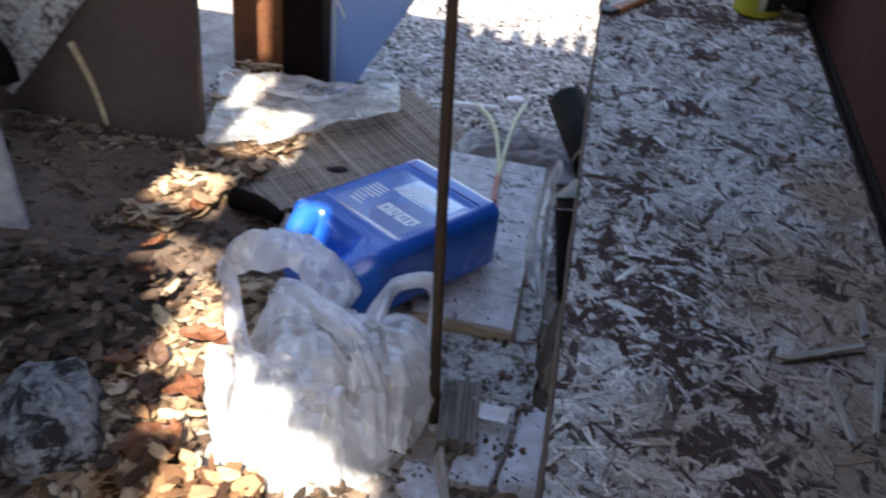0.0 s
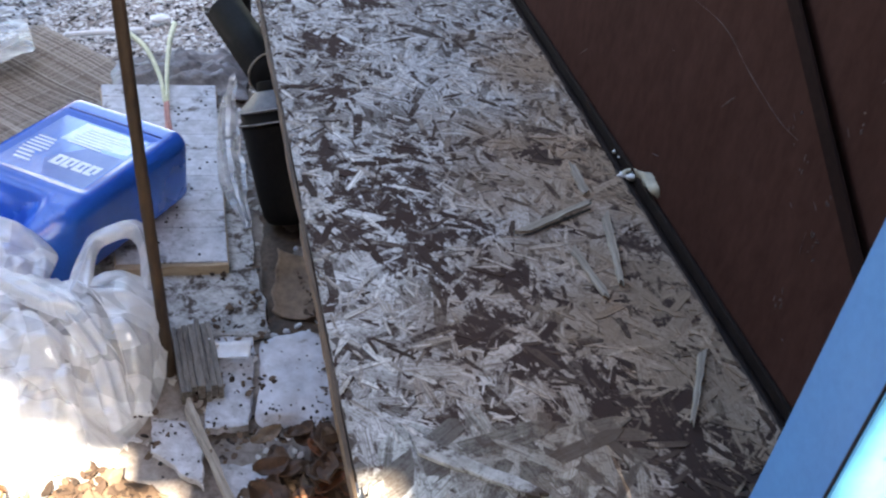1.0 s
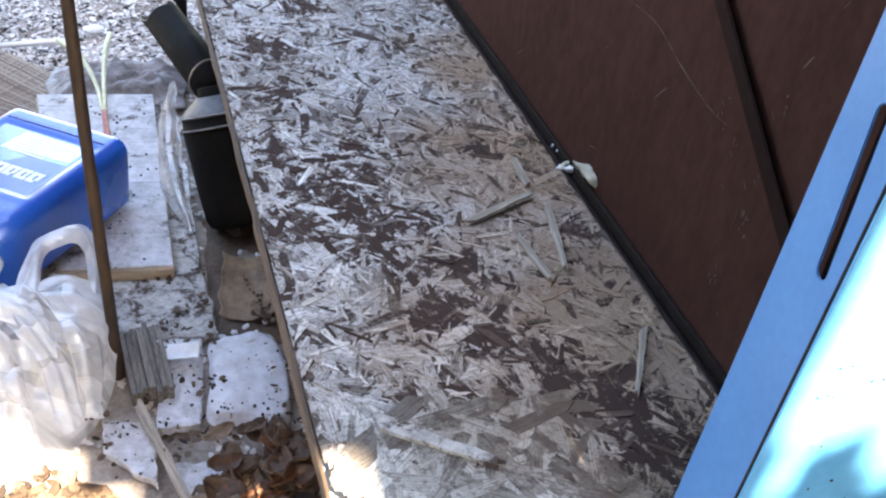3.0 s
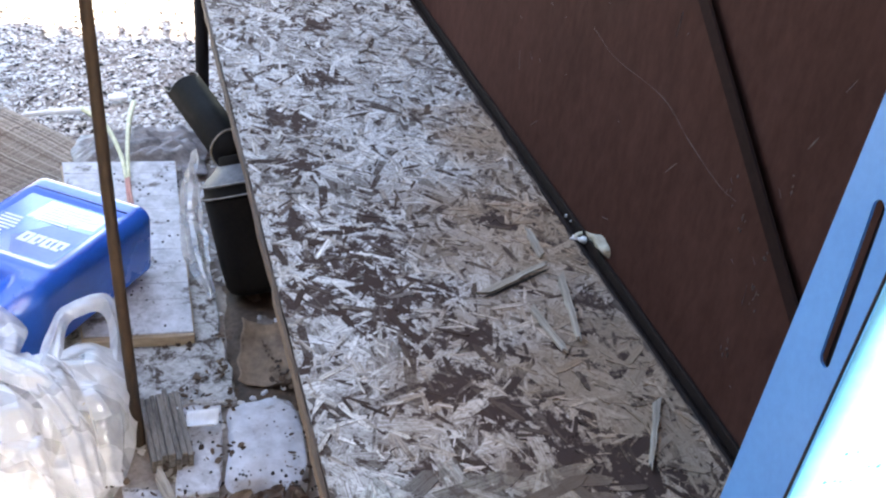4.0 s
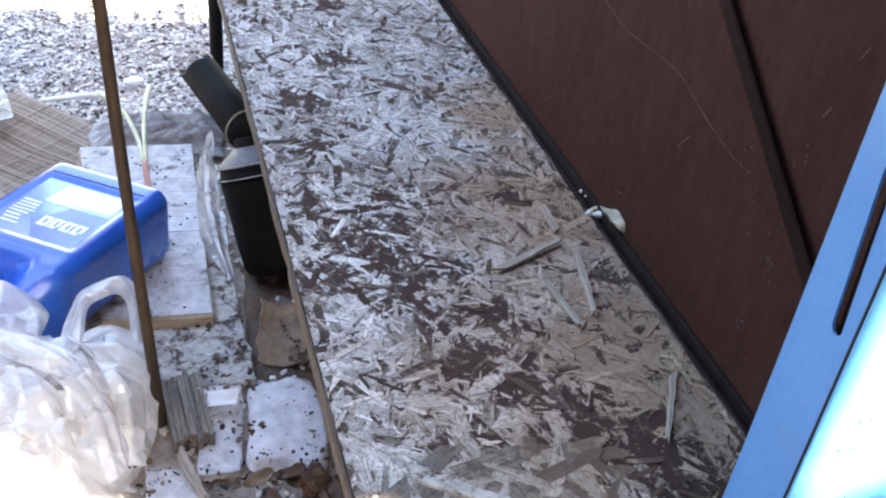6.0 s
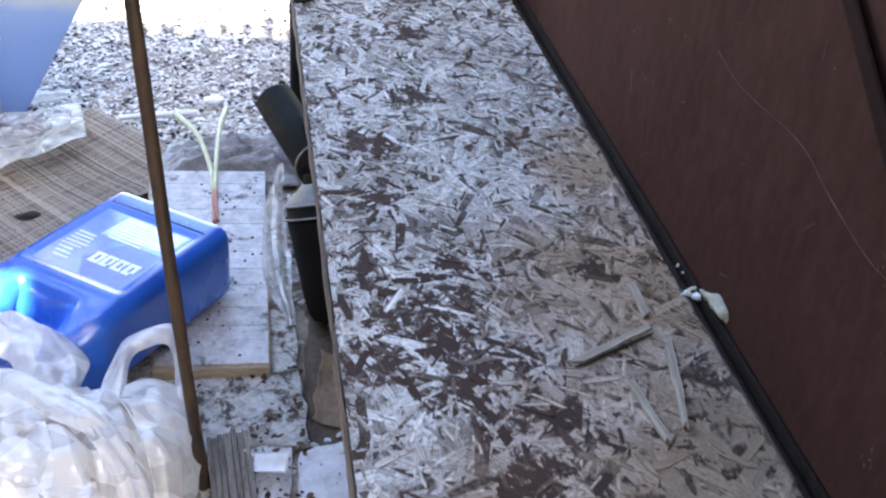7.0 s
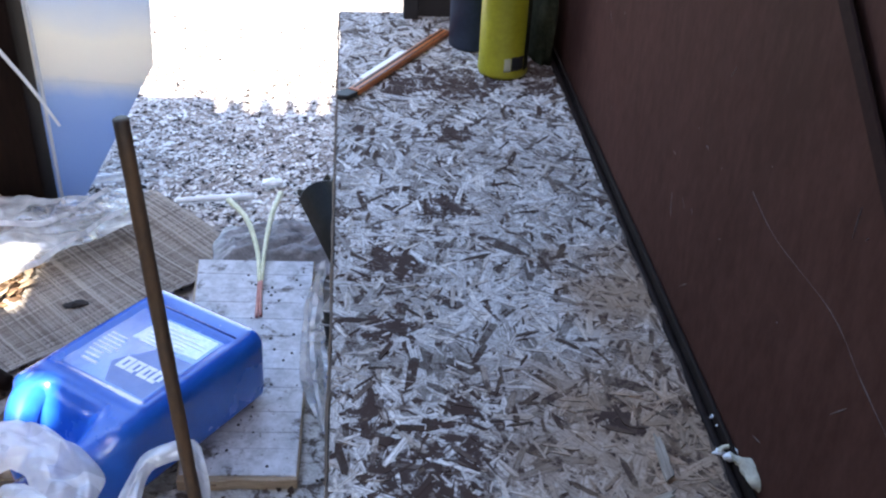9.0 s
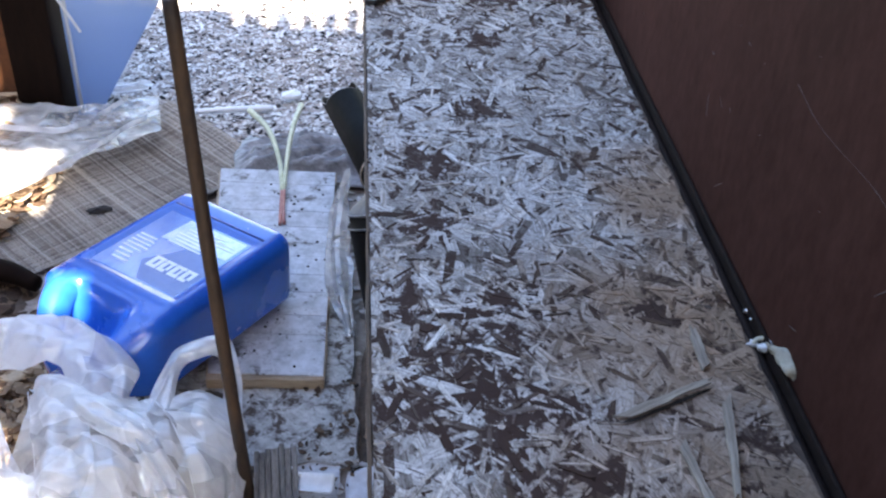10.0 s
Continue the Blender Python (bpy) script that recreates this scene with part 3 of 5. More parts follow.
def bench():
    rnd = random.Random(11)
    b = root("bench", BENCH, "low bench topped with a weathered grey strand board", "bench")
    left = [(0.040, -0.080), (0.022, -0.045)] + jagged((0.0, -0.012), (0.0, FAR), 46, 0.0022, rnd)
    far = jagged((0.0, FAR), (DEEP, FAR), 12, 0.003, rnd)
    right = jagged((DEEP, FAR), (DEEP + 0.004, NEAR), 60, 0.0035, rnd)
    near = jagged((DEEP, NEAR), (0.075, NEAR), 8, 0.004, rnd)
    board = part("board", slab((left + far + right + near)[::-1], TOP - 0.013, TOP, 0), [M_OSB_CORE], b, "weathered strand board, grey and stained")
    # strands pressed into the face, and thin split slivers over them
    def layer(name, count, lengths, ratio, lift, material, label, area=(0.002, DEEP - 0.002, NEAR + 0.004, FAR - 0.004)):
        verts, faces, uvs = [], [], []
        for k in range(count):
            x, y = rnd.uniform(*area[:2]), rnd.uniform(*area[2:])
            if x < (-0.012 - y) * 0.586 + 0.008:
                continue
            l = rnd.choice(lengths) * rnd.uniform(0.7, 1.3)
            w = l * rnd.uniform(*ratio)
            a = rnd.gauss(100, 50) if rnd.random() < 0.6 else rnd.uniform(0, 180)
            c, sn = math.cos(radians(a)), math.sin(radians(a))
            z = TOP + lift * rnd.random() + 0.0002
            tilt, skew = rnd.uniform(-0.012, 0.012), rnd.uniform(-0.4, 0.4) * w
            u0 = rnd.uniform(0, 40)
            e1, e2, e3, e4 = (rnd.uniform(0, 0.28) * l for q in range(4))
            shape = ((-l / 2 + e1, -w / 2), (l / 2 - e2, -w / 2 + skew * 0.4), (l / 2, w * 0.1), (l / 2 - e3, w / 2), (-l / 2 + e4, w / 2 + skew * 0.4), (-l / 2, -w * 0.1))
            base, n = len(verts), len(shape)
            for dz in (0.0, -0.0016):
                for px, py in shape:
                    vx, vy = x + px * c - py * sn, y + px * sn + py * c
                    verts.append((min(max(vx, 0.0005), DEEP), min(max(vy, NEAR), FAR), z + tilt * px + dz))
            faces.append(list(range(base, base + n)))
            uvs.extend([(u0 + px, u0 + py) for px, py in shape])
            for i in range(n):
                j = (i + 1) % n
                faces.append([base + j, base + i, base + n + i, base + n + j])
                uvs.extend([(u0 + shape[q][0], u0 + shape[q][1]) for q in (j, i, i, j)])
        me = bpy.data.meshes.new(name)
        me.from_pydata(verts, [], faces)
        me.uv_layers.new(name="grain").data.foreach_set("uv", [c for uv in uvs for c in uv])
        me.materials.append(material)
        st = new(name, me)
        st.parent = board
        tagged(st, label, kind="stuff")

    layer("strand_layer", 13500, (0.009, 0.013, 0.019, 0.028, 0.040, 0.056, 0.068), (0.06, 0.20), 0.0011, M_STRAND, "pale grey wood strands with brown grime")
    layer("sliver_layer", 5200, (0.006, 0.010, 0.015, 0.022, 0.032), (0.08, 0.20), 0.0019, M_SLIVER, "thin dark and pale split slivers of wood")
    layer("flake_layer", 420, (0.030, 0.042, 0.056, 0.070), (0.10, 0.24), 0.0024, M_FLAKE, "broad pale bare flakes of wood", (0.02, 0.20, NEAR + 0.004, 0.0))
    # face board along the open side
    fb = [(-0.0035, NEAR - 0.05)] + jagged((-0.0035, NEAR), (-0.003, FAR), 60, 0.0012, rnd) + [(-0.003, FAR), (-0.0006, FAR), (-0.0006, NEAR - 0.05)]
    part("edge_strip", slab(fb[::-1], TOP - 0.0145, TOP - 0.0010, 0.0006), M_OSB_EDGE, b, "worn raw wood edge strip")
    for x, y, r in ((0.014, 1.27, 0.0125), (0.28, 0.945, 0.012), (0.02, -0.02, 0.012), (0.28, -0.02, 0.012)):
        part("leg", tube([(x, y, 0.0), (x + 0.002, y, 0.2), (x, y, TOP - 0.013)], r, 12), M_DARKPOLE, b, "dark round metal leg", smooth=True)
    part("rail", box(0.02, 0.30, 0.90, 0.93, TOP - 0.05, TOP - 0.0135), M_GREYWOOD, b)
    part("rail", box(0.02, 0.30, -0.135, -0.115, TOP - 0.05, TOP - 0.0135), M_GREYWOOD, b)
    part("lower_board", slab([(0.002, -0.112), (0.105, -0.112), (0.100, -0.02), (0.050, 0.035), (0.006, 0.040)], TOP - 0.045, TOP - 0.030), M_SHEET, b, "pale board under the broken corner")
    part("board_foot", box(0.004, 0.030, -0.105, -0.085, 0.0, TOP - 0.0452), M_GREYWOOD, b)
    return b


bench()


def wall_right():
    w = root("wall_right", BENCH, "dark brown hardboard wall with a slanting seam", "wall", "structure")
    X, Y0, Y1, Z1 = 0.337, -0.75, 2.2, 2.05

    def seam(y):
        return 0.549 + 0.706 * y

    def poly(pts, x0, x1, bev=0.0015):
        bm = slab([(p[0], p[1]) for p in pts], x0, x1, bev)
        for v in bm.verts:
            v.co = Vector((v.co.z, v.co.x, v.co.y))
        bmesh.ops.recalc_face_normals(bm, faces=bm.faces[:])
        return bm

    part("lower_panel", poly([(Y0, 0), (Y1, 0), (Y1, seam(Y1) if seam(Y1) < Z1 else Z1), (Y0, max(0.02, seam(Y0)))], X, X + 0.012), M_WALL, w)
    part("upper_panel", poly([(Y0, max(0.02, seam(Y0)) + 0.003), (Y1, seam(Y1) + 0.003), (Y1, Z1), (Y0, Z1)], X + 0.003, X + 0.015), M_WALL, w)
    part("seam_lip", poly([(Y0, seam(Y0) - 0.017), (Y1, seam(Y1) - 0.017), (Y1, seam(Y1) + 0.002), (Y0, seam(Y0) + 0.002)], X - 0.0035, X - 0.0005), M_WALL_LIP, w, "darker lip along the seam")
    part("backing", box(X + 0.02, X + 0.05, Y0, Y1, 0, Z1), M_DARKBOX, w)
    e = part("edging", box(X - 0.005, X - 0.0008, Y0 + 0.3, 1.40, TOP - 0.05, TOP + 0.010, 0.002), M_RUBBER, w, "black edging strip")
    part("edging_bead", tube([(X - 0.0095, Y0 + 0.3 + 0.1 * k, TOP - 0.004 + 0.0015 * noise.noise(Vector((k * 0.7, 0, 0)))) for k in range(19)], 0.0048, 10), M_RUBBER, e, smooth=True)
    # faint scratches
    for path in ([(0.398, 0.592), (0.34, 0.584), (0.241, 0.590), (0.188, 0.578), (0.149, 0.570), (0.119, 0.566), (0.097, 0.567)], [(0.052, 0.517), (0.050, 0.498)], [(0.053, 0.605), (0.048, 0.600)], [(0.545, 0.502), (0.535, 0.496)], [(0.056, 0.541), (0.051, 0.537)], [(0.080, 0.523), (0.076, 0.521)], [(0.112, 0.581), (0.108, 0.577)], [(0.9, 0.56), (0.885, 0.55)]):
        pts = curve_points([(X - 0.0001, y, z) for y, z in path], 6)
        part("scratch", tube(pts, [0.0001 + 0.0004 * abs(noise.noise(p * 60)) for p in pts], 5), M_DUST, w)
    rnd = random.Random(64)
    for y0, z0, n, sp in ((0.039, 0.515, 9, 0.007), (0.043, 0.551, 3, 0.003), (0.080, 0.556, 5, 0.004), (0.051, 0.451, 5, 0.006), (0.039, 0.616, 3, 0.004), (0.105, 0.573, 5, 0.010)):
        for k in range(n):
            p = Vector((X - 0.0001, y0 + rnd.uniform(-sp, sp), z0 + rnd.uniform(-1.6 * sp, 1.6 * sp)))
            d = Vector((0, rnd.uniform(-0.3, 0.3), 1)).normalized() * rnd.uniform(0.001, 0.003)
            part("scuff", tube([p - d, p, p + d], [0.0002, rnd.uniform(0.0004, 0.0009), 0.0002], 5), M_DUST, w)
    rnd = random.Random(63)
    for k in range(46):
        y, z = rnd.uniform(-0.25, 1.0), rnd.uniform(0.42, 0.80)
        d = Vector((0, rnd.uniform(-1, 1), rnd.uniform(-1, 1))).normalized() * rnd.choice((0.001, 0.002, 0.003, 0.007, 0.012))
        p = Vector((X - 0.0001, y, z))
        if abs(z - seam(y)) > 0.035:
            part("scratch", tube([p - d, p + d * 0.2, p + d], [0.0002, rnd.uniform(0.0003, 0.0007), 0.0002], 5), M_DUST, w)
    return w


wall_right()

# added out of view to shape light: side and back walls, holed board roof
tagged(part("unseen_wall_left", box(-2.3, -2.2, -1.6, 2.2, 0, 2.0), M_BLOCKER), "unseen side wall added to block light", "wall", kind="structure")
tagged(part("unseen_wall_back", box(-2.2, 0.42, -1.7, -1.6, 0, 2.0), M_BLOCKER), "unseen back wall added to block light", "wall", kind="structure")


# openings cut so sun lands on chosen patches: x from, to, y from, to
SUN_GAPS = [(-0.58, -0.46, -0.13, -0.015), (-0.58, -0.52, 0.21, 0.36), (-0.52, -0.40, 0.07, 0.225), (-0.28, -0.22, -0.205, -0.135), (-0.70, -0.58, 0.46, 0.60)]


def roof():
    # never in view: shades the bench and leaves gaps for the sun patches
    r = root("roof", pose(0, 0, 0), "unseen board roof added to shade the scene, with gaps for sun", "roof", "structure")
    step, x, k = 0.06, -2.2, 0
    while x < 1.5:
        xm = x + step / 2
        # boards stop short wherever the sun has to reach the ground
        low = np.interp(xm, [-0.50, -0.43, -0.37, -0.31, -0.28], [-0.27, -0.37, -0.50, -0.61, -1.16])
        high = np.interp(xm, [-0.50, -0.42, -0.35, -0.285, -0.145, -0.02, 0.08, 0.12, 0.14, 0.20, 0.22, 0.31, 0.33], [-0.19, -0.22, -0.32, -0.43, -0.55, -0.64, -0.74, -0.75, -0.655, -0.68, -0.79, -0.82, -0.52])
        spans = [(-1.6, 0.82 if xm > -0.6 else 0.66)] if xm < -0.50 else [(-1.6, low), (high, 0.64)]
        if -0.50 <= xm < 0.33:
            # ragged far ends break up the edge of the sunlit ground
            for q in range(5):
                x0 = x + step * q / 5
                far = max(0.825, 0.885 + 0.08 * noise.noise(Vector((x0 * 9, 1.3, 0))) + 0.34 * noise.noise(Vector((x0 * 190, 4.1, 0))))
                part("shade_board", box(x0, x0 + step * 0.2, 0.641, far, 2.001, 2.008, 0.0), M_BLOCKER, r)
        for x0, x1, y0, y1 in SUN_GAPS:
            if x0 < xm < x1:
                a, b = spans[-1]
                spans = spans[:-1] + [(a, y0), (y1, b)]
        if 0.14 < xm < 0.20:
            part("shade_board", box(0.171, 0.203, -0.80, -0.64, 2.001, 2.008, 0.0), M_BLOCKER, r)
        if xm > 0.45:
            spans = [(-1.6, 0.80)]
        elif xm > 0.33:
            # ragged tips shape the sun patch on the cabinet's face
            spans = [(-1.6, -0.80), (-0.36, 0.80)]
            for q in range(5):
                x0 = x + 0.012 * q
                tip = -0.355 if x0 < 0.325 else -0.71 + 0.055 * noise.noise(Vector((x0 * 60, 2.2, 0)))
                part("shade_board", box(x0, x0 + 0.0125 if x0 > 0.325 else 0.336, -0.80, tip, 2.001, 2.008, 0.0), M_BLOCKER, r)
        for a, b in spans:
            if b - a > 0.02:
                part("shade_board", box(x - 0.003, x + step + 0.003, a, b, 2.0 + 0.011 * (k % 2), 2.01 + 0.011 * (k % 2), 0.0), M_BLOCKER, r)
        x += step
        k += 1
    return r


roof()


# ---------------- things round the jug ----------------
def ground_board():
    rnd = random.Random(21)
    out = jagged((-0.015, 1.79), (0.045, 1.165), 30, 0.004, rnd) + jagged((0.045, 1.165), (-0.30, 1.13), 12, 0.006, rnd) + jagged((-0.30, 1.13), (-0.26, 1.62), 10, 0.005, rnd) + jagged((-0.26, 1.62), (-0.015, 1.79), 8, 0.004, rnd)
    return tagged(part("loose_board", slab(out[::-1], 0.012, 0.026), M_SOIL_PALE), "weathered pale particle board lying on the soil", "board")


ground_board()


def white_board():
    rnd = random.Random(22)
    t = root("white_board", pose(0, 0, 0), "flat board with peeling white paint on a loose board", "board")
    out = jagged((-0.026, 1.777), (-0.006, 1.283), 16, 0.0016, rnd) + jagged((-0.006, 1.283), (-0.155, 1.277), 6, 0.0015, rnd) + jagged((-0.155, 1.277), (-0.218, 1.765), 12, 0.002, rnd) + jagged((-0.218, 1.765), (-0.026, 1.777), 7, 0.004, rnd)
    part("core", slab(out[::-1], 0.0265, 0.043, 0.001), M_RAWEDGE, t, "raw wood core")
    # painted slats with fine cracks between them
    y = 1.287
    while y < 1.765:
        h = rnd.uniform(0.026, 0.052)
        y1 = min(y + h, 1.772)
        f0, f1 = (y - 1.28) / 0.49, (y1 - 1.28) / 0.49
        xr0, xr1 = -0.0075 - 0.019 * f0, -0.0075 - 0.019 * f1
        xl0, xl1 = -0.153 - 0.062 * f0, -0.153 - 0.062 * f1
        part("paint_layer", slab([(xl0, y), (xr0, y), (xr1, y1 - 0.0007), (xl1, y1 - 0.0007)], 0.0432, 0.0455 + rnd.uniform(0, 0.0007), 0.0005), M_PLANK, t, "peeling white paint")
        y = y1
    for k in range(46):
        x, yy, r = rnd.uniform(-0.13, -0.02), rnd.uniform(1.30, 1.75), rnd.uniform(0.0012, 0.003)
        part("speck", lathe([(r, 0.0), (r * 0.7, 0.0014)], 6), M_SPECK, t).matrix_world = pose(x, yy, 0.0462)
    return t


white_board()


def jug():
    j = root("oil_jug", pose(-0.1438, 1.4786, 0.0480, 0, -2.8, 237.6) @ Matrix.Translation((-0.007, 0, 0)) @ Matrix.Scale(1.04, 4), "blue plastic oil jug lying on its side", "jug")
    W, T = 0.186, 0.108

    def smooth01(v, a, b):
        v = min(1.0, max(0.0, (v - a) / (b - a)))
        return v * v * (3 - 2 * v)

    def section(w, t, r, n=120):
        """Points evenly round a rounded rectangle."""
        a, b = w / 2 - r, t / 2 - r
        lens = [2 * b, math.pi * r / 2, 2 * a, math.pi * r / 2] * 2
        total, out = sum(lens), []
        for k in range(n):
            d, e = total * k / n, 0
            while d > lens[e]:
                d -= lens[e]
                e += 1
            sx, sy = ((1, 1), (1, 1), (-1, 1), (-1, 1), (-1, -1), (-1, -1), (1, -1), (1, -1))[e]
            if e % 4 == 0:
                out.append((sx * w / 2, sy * (d - b)))
            elif e % 4 == 2:
                out.append((-sx * (d - a), sy * t / 2) if sy < 0 else (a - d, t / 2))
            else:
                g = d / r + (e // 2) * math.pi / 2
                out.append((sx * a + r * math.cos(g), sy * b + r * math.sin(g)))
        return out

    rings_at = [0.0, 0.002, 0.006, 0.012, 0.020, 0.030, 0.042, 0.0455, 0.048, 0.053] + [0.053 + 0.0075 * k for k in range(1, 19)] + [0.1925, 0.196, 0.1985, 0.203, 0.209, 0.215, 0.220, 0.226, 0.232, 0.238, 0.244, 0.250, 0.256, 0.263, 0.270, 0.278, 0.286, 0.295, 0.304, 0.316]

    def size(x):
        k = smooth01(x, 0.235, 0.320) ** 0.8
        end = 0.013 * (1 - min(1, x / 0.014)) ** 2
        return W - 2 * end - (W - 0.052) * k, T - 2 * end - (T - 0.052) * k, 0.020 + 0.004 * k - end * 0.3, 0.034 * k, -0.008 * k

    bm = bmesh.new()
    rings = []
    for x in rings_at:
        w, t, r, yc, zc = size(x)
        row = []
        for y, z in section(w, t, r):
            y, z = y + yc, z + zc + T / 2
            if z > T * 0.55:
                # sunk label panel with a soft frame
                inside = smooth01(x, 0.0435, 0.050) * (1 - smooth01(x, 0.190, 0.1965)) * (1 - smooth01(abs(y - 0.001), 0.068, 0.074))
                z -= 0.0036 * inside
                # raised lip round the shoulder side of the panel
                z += 0.0022 * math.exp(-((x - 0.203) / 0.0035) ** 2) * (1 - smooth01(abs(y), 0.072, 0.085))
                # deep hand hollow beside the grip
                sink = smooth01(x, 0.222, 0.246) * smooth01(y, -0.050, -0.034) * (1 - smooth01(y, 0.010, 0.056))
                z -= 0.052 * sink * (1 - 0.55 * smooth01(x, 0.262, 0.30))
            row.append(bm.verts.new((x, y, z)))
        rings.append(row)
    for a, b in zip(rings, rings[1:]):
        for k in range(len(a)):
            bm.faces.new((a[k], a[(k + 1) % len(a)], b[(k + 1) % len(a)], b[k]))
    bm.faces.new(rings[0])
    bm.faces.new(rings[-1][::-1])
    bmesh.ops.recalc_face_normals(bm, faces=bm.faces[:])
    part("body", bm, M_BLUE, j, smooth=True)
    zt = T - 0.0036
    lab = part("label", slab([(0.052, -0.0665), (0.189, -0.0665), (0.189, 0.0665), (0.052, 0.0665)], zt - 0.0004, zt + 0.0004, 0.0003), M_FIELD, j, "glossy pale blue printed label")
    # navy bead stands for the shade in the moulded groove
    part("groove", tube([(0.0385, -0.072, T - 0.0004), (0.0375, 0.0, T - 0.0002), (0.0385, 0.074, T - 0.0004)], 0.0016, 8), M_NAVY, j, "moulded groove with its shade painted navy", smooth=True)

    def bar(x0, x1, y0, y1, m=M_PRINT):
        part("print_bar", slab([(x0, y0), (x1, y0), (x1, y1), (x0, y1)], zt + 0.0005, zt + 0.0009, 0), m, lab)
    # printed bars in place of lettering
    rnd = random.Random(5)
    part("print_field", slab([(0.186, 0.004), (0.154, -0.018), (0.108, 0.010), (0.106, 0.0645), (0.187, 0.0645)][::-1], zt + 0.0003, zt + 0.0006, 0.0002), M_LAVENDER, lab, "greyish lavender printed corner")
    for k in range(4):
        y = -0.008 + 0.0168 * k
        bar(0.1370, 0.1425, y, y + 0.0150)
        bar(0.1545, 0.1600, y, y + 0.0150 - 0.004 * (k % 2))
        bar(0.1427, 0.1543, y, y + 0.0060)
        bar(0.1427, 0.1543, y + 0.0098, y + 0.0150 - 0.001 * (k % 3))
    for k in range(5):
        x = 0.112 + 0.0075 * k
        bar(x, x + 0.0036, -0.060, -0.060 + rnd.uniform(0.016, 0.034))
    for k in range(3):
        x = 0.150 + 0.0085 * k
        bar(x, x + 0.0042, -0.058 + 0.003 * k, -0.036 + 0.004 * k)
    # pale block paints the sky's glare on the label, small print bars over it
    part("glare_block", slab([(0.056, -0.030), (0.106, -0.034), (0.100, 0.030), (0.096, 0.062), (0.056, 0.062)], zt + 0.0003, zt + 0.0006, 0.0002), M_LABEL_GLARE, lab, "pale block painted as sky glare on the label")
    for k in range(7):
        x = 0.064 + 0.0066 * k
        y0 = rnd.uniform(-0.024, -0.012)
        part("print_bar", slab([(x, y0), (x + 0.0034, y0), (x + 0.0034, y0 + rnd.uniform(0.04, 0.08)), (x, y0 + 0.05)], zt + 0.0007, zt + 0.0010, 0), M_PRINT, lab)
    part("cap", lathe([(0.024, 0), (0.025, 0.002), (0.025, 0.020), (0.023, 0.023)], 28), M_NAVY, j, "dark blue screw cap", smooth=True).matrix_local = pose(0.317, 0.034, T / 2 - 0.008, 0, 90, 0)
    grip = curve_points([(0.205, -0.064, T - 0.026), (0.228, -0.062, T - 0.019), (0.252, -0.056, T - 0.023), (0.276, -0.040, T - 0.040), (0.296, -0.012, T - 0.060), (0.306, 0.014, T - 0.066)], 8)
    part("handle", tube(grip, [0.0225 - 0.0085 * i / len(grip) for i in range(len(grip))], 18), M_BLUE, j, smooth=True)
    return j


jug()


def crumple(p, f, amp):
    """Crisp creases between nearly flat facets."""
    d = noise.voronoi(p * f)[0]
    return amp * (min(d[1] - d[0], 0.5) - 0.25)


def band(outer, inner, seed, amp=0.010, nu=90, nv=22):
    """A crumpled strip of film between two lines."""
    o, i = curve_points(outer, 14), curve_points(inner, 14)

    def at(line, t):
        k = min(t * (len(line) - 1), len(line) - 1.0001)
        a = int(k)
        return line[a].lerp(line[a + 1], k - a)

    def place(u, v):
        p = at(o, u).lerp(at(i, u), v)
        q = p + Vector((seed, seed * 0.3, 0))
        along = (at(o, min(1, u + 0.02)) - at(o, max(0, u - 0.02))).normalized()
        up = along.cross(at(i, u) - at(o, u)).normalized()
        up = up if up.z > 0 else -up
        arch = 0.008 * math.sin(math.pi * v)
        # long soft folds that run with the strip
        run = Vector((v * 1.5 + seed, u * 1.2, seed * 0.7))
        folds = 1 - 2.4 * abs(noise.noise(run * 1.3))
        return p + up * (arch + 0.5 * amp * folds + crumple(q, 16, amp * 0.9) + crumple(q, 34, amp * 0.25)) + 0.002 * noise.noise_vector(q * 24)
    return sheet(nu, nv, place)


